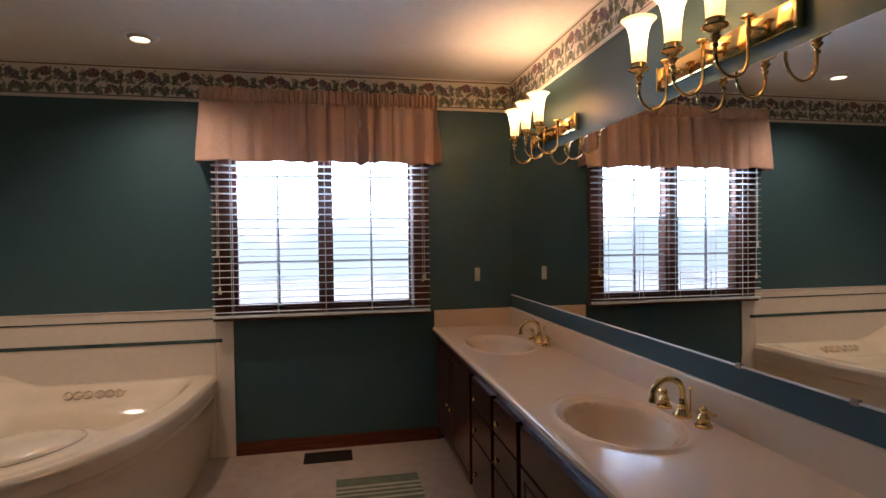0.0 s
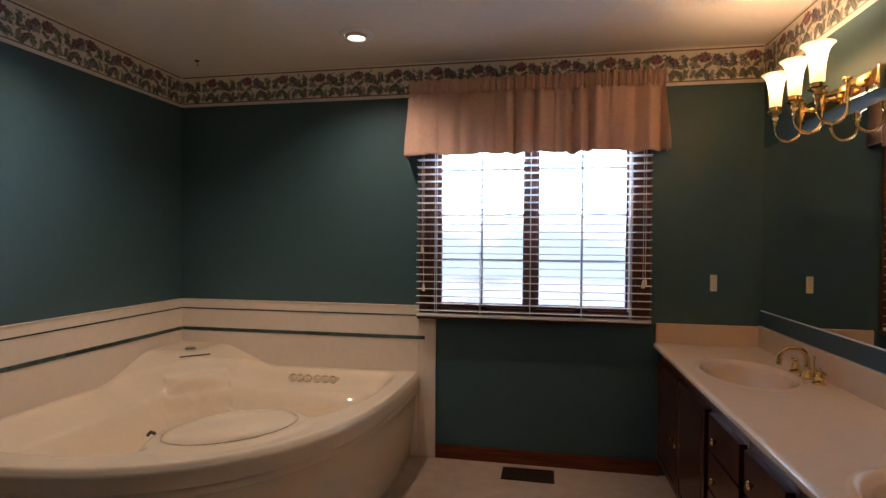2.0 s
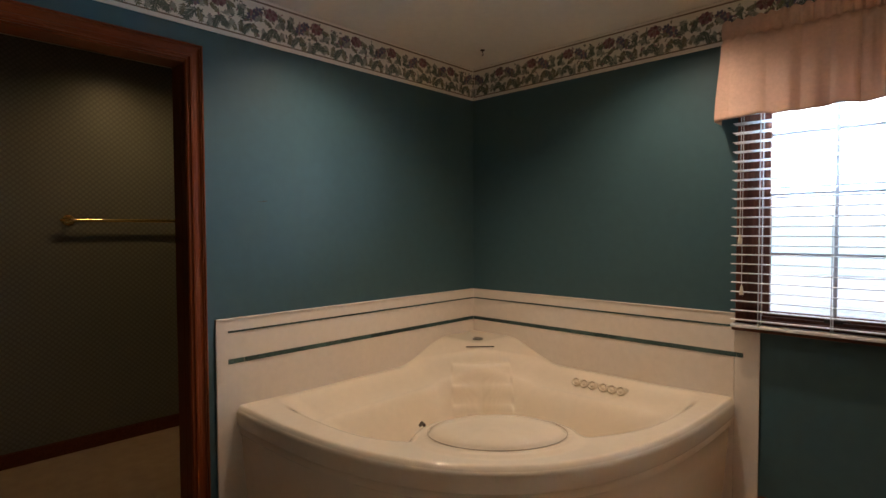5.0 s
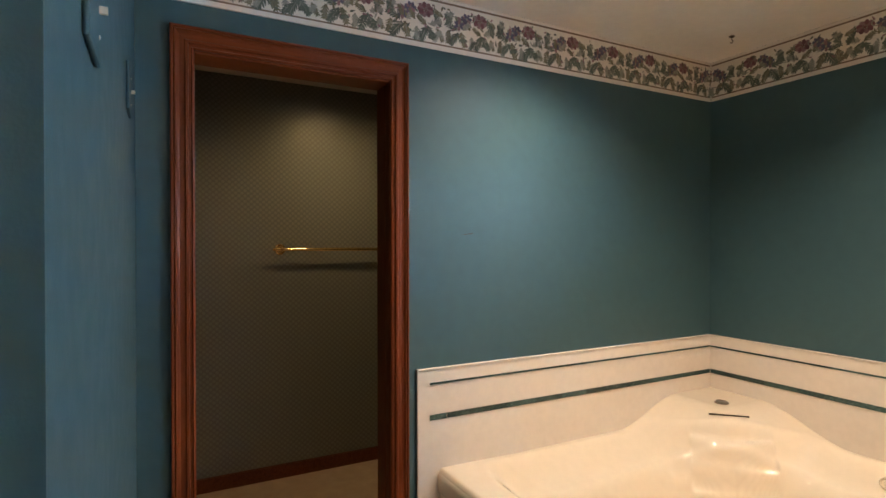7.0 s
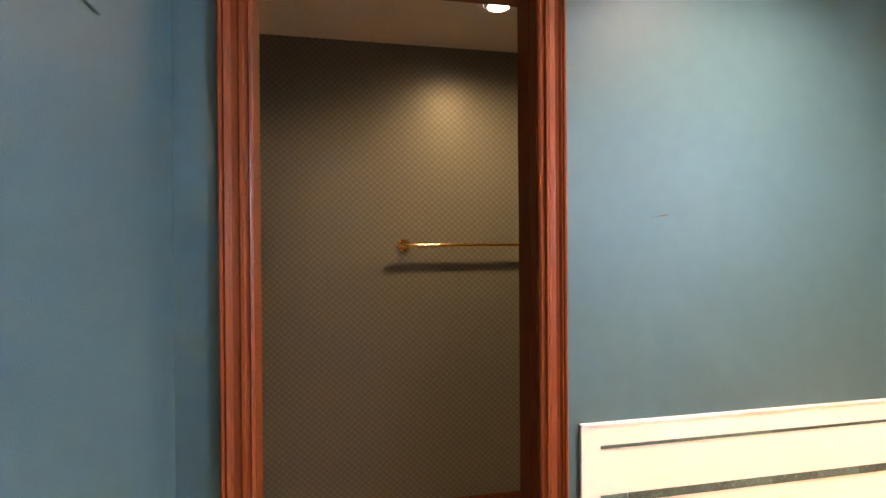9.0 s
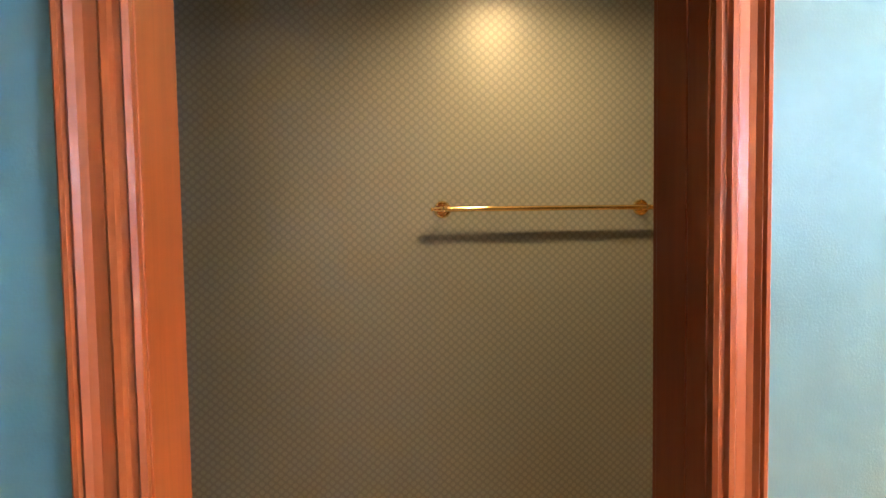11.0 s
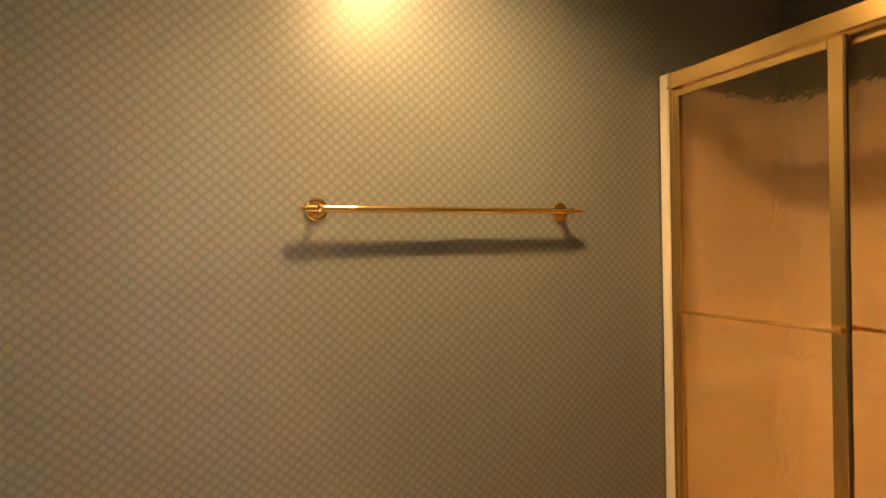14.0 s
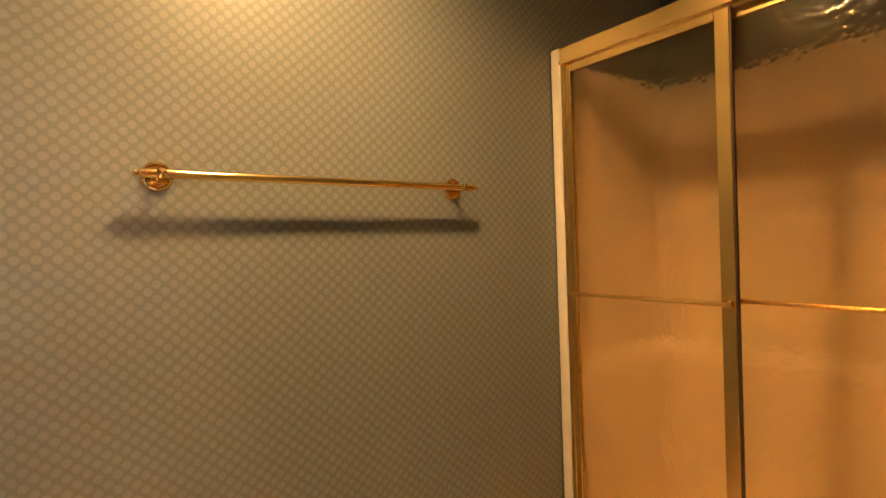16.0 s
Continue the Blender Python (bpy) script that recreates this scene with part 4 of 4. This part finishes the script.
# ---- sconces ----
def sconce(yc):
    s = thing("wall_sconce", (XE, yc, 1.93), "polished brass three-arm wall sconce with lit trumpet shades", "wall lamp", "vanity sconces")
    part("backplate", bm_box(bm_new(), XE - 0.024, XE - 0.0005, yc - 0.302, yc + 0.302, 1.893, 1.972, 0.008), BRASS, s, smooth=True)
    for e in (-1, 1):
        part("end_cap", bm_box(bm_new(), XE - 0.029, XE - 0.0005, yc + e * 0.303 - 0.006, yc + e * 0.303 + 0.006, 1.889, 1.976, 0.004), BRASS, s, smooth=True)
    for k in (-1, 0, 1):
        y = yc + 0.188 * k
        arm = part("arm", bm_tube(bm_new(), [(XE - 0.066, y, 1.955), (XE - 0.066, y, 1.86)] +
                                  [(XE - 0.118 + 0.052 * math.cos(math.pi * i / 12), y, 1.855 - 0.062 * math.sin(math.pi * i / 12)) for i in range(13)] +
                                  [(XE - 0.170, y, 1.875)], 0.0055, 10), BRASS, s, smooth=True)
        part("arm_cap", bm_lathe(bm_new(), [(0.0, 0.012), (0.018, 0.010), (0.020, 0.004), (0.010, 0.0), (0.008, -0.010), (0.008, -0.045), (0.0, -0.048)],
                                 (XE - 0.066, y, 1.955), segs=18), BRASS, arm, smooth=True)
        part("stub", bm_lathe(bm_new(), [(0.013, 0.0), (0.008, 0.010), (0.006, 0.042)], (XE - 0.024, y, 1.930), "x", 14, -1), BRASS, arm, smooth=True)
        part("cup", bm_lathe(bm_new(), [(0.0, 0.0), (0.007, 0.002), (0.010, 0.010), (0.006, 0.018), (0.012, 0.026), (0.016, 0.032), (0.010, 0.038), (0.014, 0.046),
                                        (0.034, 0.056), (0.035, 0.061), (0.022, 0.066), (0.022, 0.076), (0.026, 0.080), (0.0, 0.082)],
                             (XE - 0.170, y, 1.868), segs=24), BRASS, arm, smooth=True)
        prof = [(0.024, 0.0), (0.025, 0.03), (0.028, 0.07), (0.033, 0.105), (0.041, 0.128), (0.054, 0.142), (0.058, 0.145), (0.056, 0.146), (0.040, 0.131),
                (0.031, 0.106), (0.026, 0.07), (0.022, 0.004)]
        bm = bm_lathe(bm_new(), prof, (XE - 0.170, y, 1.950), segs=28)
        bmesh.ops.delete(bm, geom=[f for f in bm.faces if len(f.verts) > 4], context="FACES")
        part("shade", bm, SHADE, s, "glowing frosted glass trumpet shade", True)
        lamp("sconce_bulb", "POINT", Matrix.Translation((XE - 0.170, y, 2.058)), 6.0, WARM, 0.016)


sconce(-0.775)
sconce(-2.080)

# ---- floor register and rug ----
vent = thing("floor_register", (2.335, -0.155, 0), "brown metal floor register", "floor vent")
part("frame", bm_box(bm_new(), 2.187, 2.483, -0.235, -0.225, 0.0005, 0.007, 0.001), DARKM, vent)
part("frame", bm_box(bm_new(), 2.187, 2.483, -0.085, -0.075, 0.0005, 0.007, 0.001), DARKM, vent)
part("frame", bm_box(bm_new(), 2.187, 2.199, -0.225, -0.085, 0.0005, 0.007, 0.001), DARKM, vent)
part("frame", bm_box(bm_new(), 2.471, 2.483, -0.225, -0.085, 0.0005, 0.007, 0.001), DARKM, vent)
part("pan", bm_box(bm_new(), 2.199, 2.471, -0.225, -0.085, 0.0005, 0.002), DARKM, vent)
fin = mesh_of("fin", bm_box(bm_new(), 0, 0.003, 0, 0.14, 0, 0.005), DARKM)
for k in range(24):
    piece("fin", fin, vent, (2.207 + 0.011 * k, -0.225, 0.0022))
rug = thing("bath_rug", (2.615, -0.88, 0), "green and cream striped woven bath rug", "rug")
edges = [0.0, 0.10, 0.125, 0.15, 0.17, 0.20, 0.215, 0.25, 0.27, 0.31, 0.335, 0.42, 0.445, 0.47, 0.50, 0.53, 0.56, 0.64, 0.66, 0.75]
for k, (a, b) in enumerate(zip(edges, edges[1:])):
    part("stripe", bm_box(bm_new(), 2.385, 2.845, -0.505 - b, -0.505 - a, 0.0005, 0.008 if k % 2 else 0.007, 0.001), RUG_B if k % 2 else RUG_A, rug)

# ---- towel bar ----
bar = thing("towel_bar", (XW, -1.635, 1.408), "polished brass towel bar on round rosettes", "towel bar")
for y in (-2.049, -1.219):
    post = part("rosette", bm_lathe(bm_new(), [(0.034, 0.0), (0.034, 0.004), (0.031, 0.008), (0.027, 0.009), (0.024, 0.003), (0.014, 0.003), (0.011, 0.012), (0.0075, 0.020),
                                               (0.0075, 0.050), (0.011, 0.056), (0.011, 0.068), (0.0, 0.072)], (XW + 0.0005, y, 1.408), "x", 28), BRASS, bar, smooth=True)
part("rail", bm_tube(bm_new(), [(XW + 0.0575, -2.088, 1.408), (XW + 0.0575, -1.180, 1.408)], 0.0100, 16), BRASS, bar, smooth=True)
for y, s in ((-2.088, -1), (-1.180, 1)):
    part("finial", bm_lathe(bm_new(), [(0.0045, 0.0), (0.0045, 0.004), (0.008, 0.007), (0.008, 0.012), (0.0, 0.016)], (XW + 0.0575, y, 1.408), "y", 14, s), BRASS, bar, smooth=True)

# ---- shower stall ----
stall = thing("shower_stall", (-0.79, -0.36, 0), "cream moulded shower stall", "shower")
SX0, SX1, SB = XW + 0.004, JT - 0.004, -0.030
bm = bm_new()
NZ, NP = 60, 90


def stall_ring(z):
    """Inner outline of the stall, from one front jamb round the back to the other."""
    shelf = 0.035 * smoothstep(0.78, 0.74, z) - 0.012 * smoothstep(1.36, 1.34, z) * smoothstep(1.28, 1.30, z)
    pts = []
    r = 0.10
    x0, x1, yb = SX0 + 0.02 + shelf, SX1 - 0.02 - shelf, SB - 0.01 - shelf
    pts.append((x0, YF + 0.02))
    pts.append((x0, yb - r))
    for k in range(1, 9):
        a = math.pi / 2 * k / 8
        pts.append((x0 + r - r * math.cos(a), yb - r + r * math.sin(a)))
    for k in range(0, 9):
        a = math.pi / 2 * k / 8
        pts.append((x1 - r + r * math.sin(a), yb - r + r * math.cos(a)))
    pts.append((x1, YF + 0.02))
    return pts


rows = []
for k in range(NZ + 1):
    z = 0.10 + 1.79 * k / NZ
    rows.append([bm.verts.new((x, y, z)) for x, y in stall_ring(z)])
for a, b in zip(rows, rows[1:]):
    for i in range(len(a) - 1):
        bm.faces.new((a[i], a[i + 1], b[i + 1], b[i]))
cap = [bm.verts.new((v.co.x + (-0.02 if v.co.x < -0.8 else 0.02) * (1 if i < 3 or i > len(rows[-1]) - 4 else 0.5), v.co.y + (0.012 if v.co.y > -0.2 else 0), 1.893)) for i, v in enumerate(rows[-1])]
for i in range(len(cap) - 1):
    bm.faces.new((rows[-1][i], rows[-1][i + 1], cap[i + 1], cap[i]))
part("surround", bm, SURROUND, stall, smooth=True)
part("pan", bm_box(bm_new(), SX0, SX1, YF - 0.02, SB, 0.001, 0.10, 0.004), SURROUND, stall)
part("curb", bm_box(bm_new(), SX0, SX1, YF - 0.045, YF + 0.035, 0.001, 0.155, 0.012), SURROUND, stall)
for x0, x1 in ((SX0, SX0 + 0.044), (SX1 - 0.044, SX1)):
    part("flange", bm_box(bm_new(), x0, x1, YF - 0.020, YF + 0.045, 0.156, 1.930, 0.008), SURROUND, stall)

encl = thing("shower_door", (-0.79, YF, 0.155), "brass framed sliding shower door with obscure glass", "shower door")
FX0, FX1 = SX0 + 0.045, SX1 - 0.045
part("header", bm_box(bm_new(), FX0, FX1, YF - 0.024, YF + 0.036, 1.868, 1.925, 0.004), BRASS_D, encl)
part("header_lip", bm_box(bm_new(), FX0, FX1, YF - 0.028, YF - 0.0245, 1.864, 1.878, 0.001), BRASS_D, encl)
part("track", bm_box(bm_new(), FX0, FX1, YF - 0.022, YF + 0.034, 0.156, 0.185, 0.004), BRASS_D, encl)
for x0, x1 in ((FX0, FX0 + 0.020), (FX1 - 0.020, FX1)):
    part("jamb", bm_box(bm_new(), x0, x1, YF - 0.020, YF + 0.032, 0.186, 1.867, 0.003), BRASS_D, encl)


def sliding_panel(x0, x1, y, bar_y):
    p = part("panel", bm_box(bm_new(), x0, x0 + 0.022, y - 0.008, y + 0.008, 0.19, 1.858, 0.002), BRASS_D, encl)
    part("stile", bm_box(bm_new(), x1 - 0.040, x1, y - 0.008, y + 0.008, 0.19, 1.858, 0.002), BRASS_D, p)
    part("rail", bm_box(bm_new(), x0 + 0.022, x1 - 0.040, y - 0.008, y + 0.008, 1.832, 1.858, 0.002), BRASS_D, p)
    part("rail", bm_box(bm_new(), x0 + 0.022, x1 - 0.040, y - 0.008, y + 0.008, 0.19, 0.216, 0.002), BRASS_D, p)
    g = part("glass", bm_box(bm_new(), x0 + 0.022, x1 - 0.040, y - 0.0025, y + 0.0025, 0.216, 1.832), RAIN, p)
    g.visible_shadow = False
    part("seal", bm_box(bm_new(), x1 + 0.0005, x1 + 0.005, y - 0.006, y + 0.006, 0.19, 1.858), DARKM, p)
    part("handle_bar", bm_tube(bm_new(), [(x0 + 0.010, bar_y, 1.046), (x1 - 0.012, bar_y, 1.046)], 0.0065, 10), BRASS_D, p, smooth=True)
    for x in (x0 + 0.010, x1 - 0.012):
        part("bracket", bm_box(bm_new(), x - 0.008, x + 0.008, min(bar_y, y) - 0.004, max(bar_y, y) + 0.004, 1.037, 1.055, 0.002), BRASS_D, p)


sliding_panel(-1.376, -0.806, YF - 0.009, YF - 0.042)
sliding_panel(-0.838, -0.190, YF + 0.022, YF + 0.055)

# ---- scratch in the paint of the west wall ----
for y, z, w in ((-1.563, 1.4800, 0.050), (-1.548, 1.4835, 0.026)):
    bm = bm_box(bm_new(), 0.0003, 0.0012, -w / 2, w / 2, -0.0008, 0.0008)
    bmesh.ops.rotate(bm, cent=(0, 0, 0), matrix=Matrix.Rotation(radians(6), 3, "X"), verts=bm.verts)
    bmesh.ops.translate(bm, vec=(0, y, z), verts=bm.verts)
    part("scratch", bm, DARKM, west, "short dark scratch")
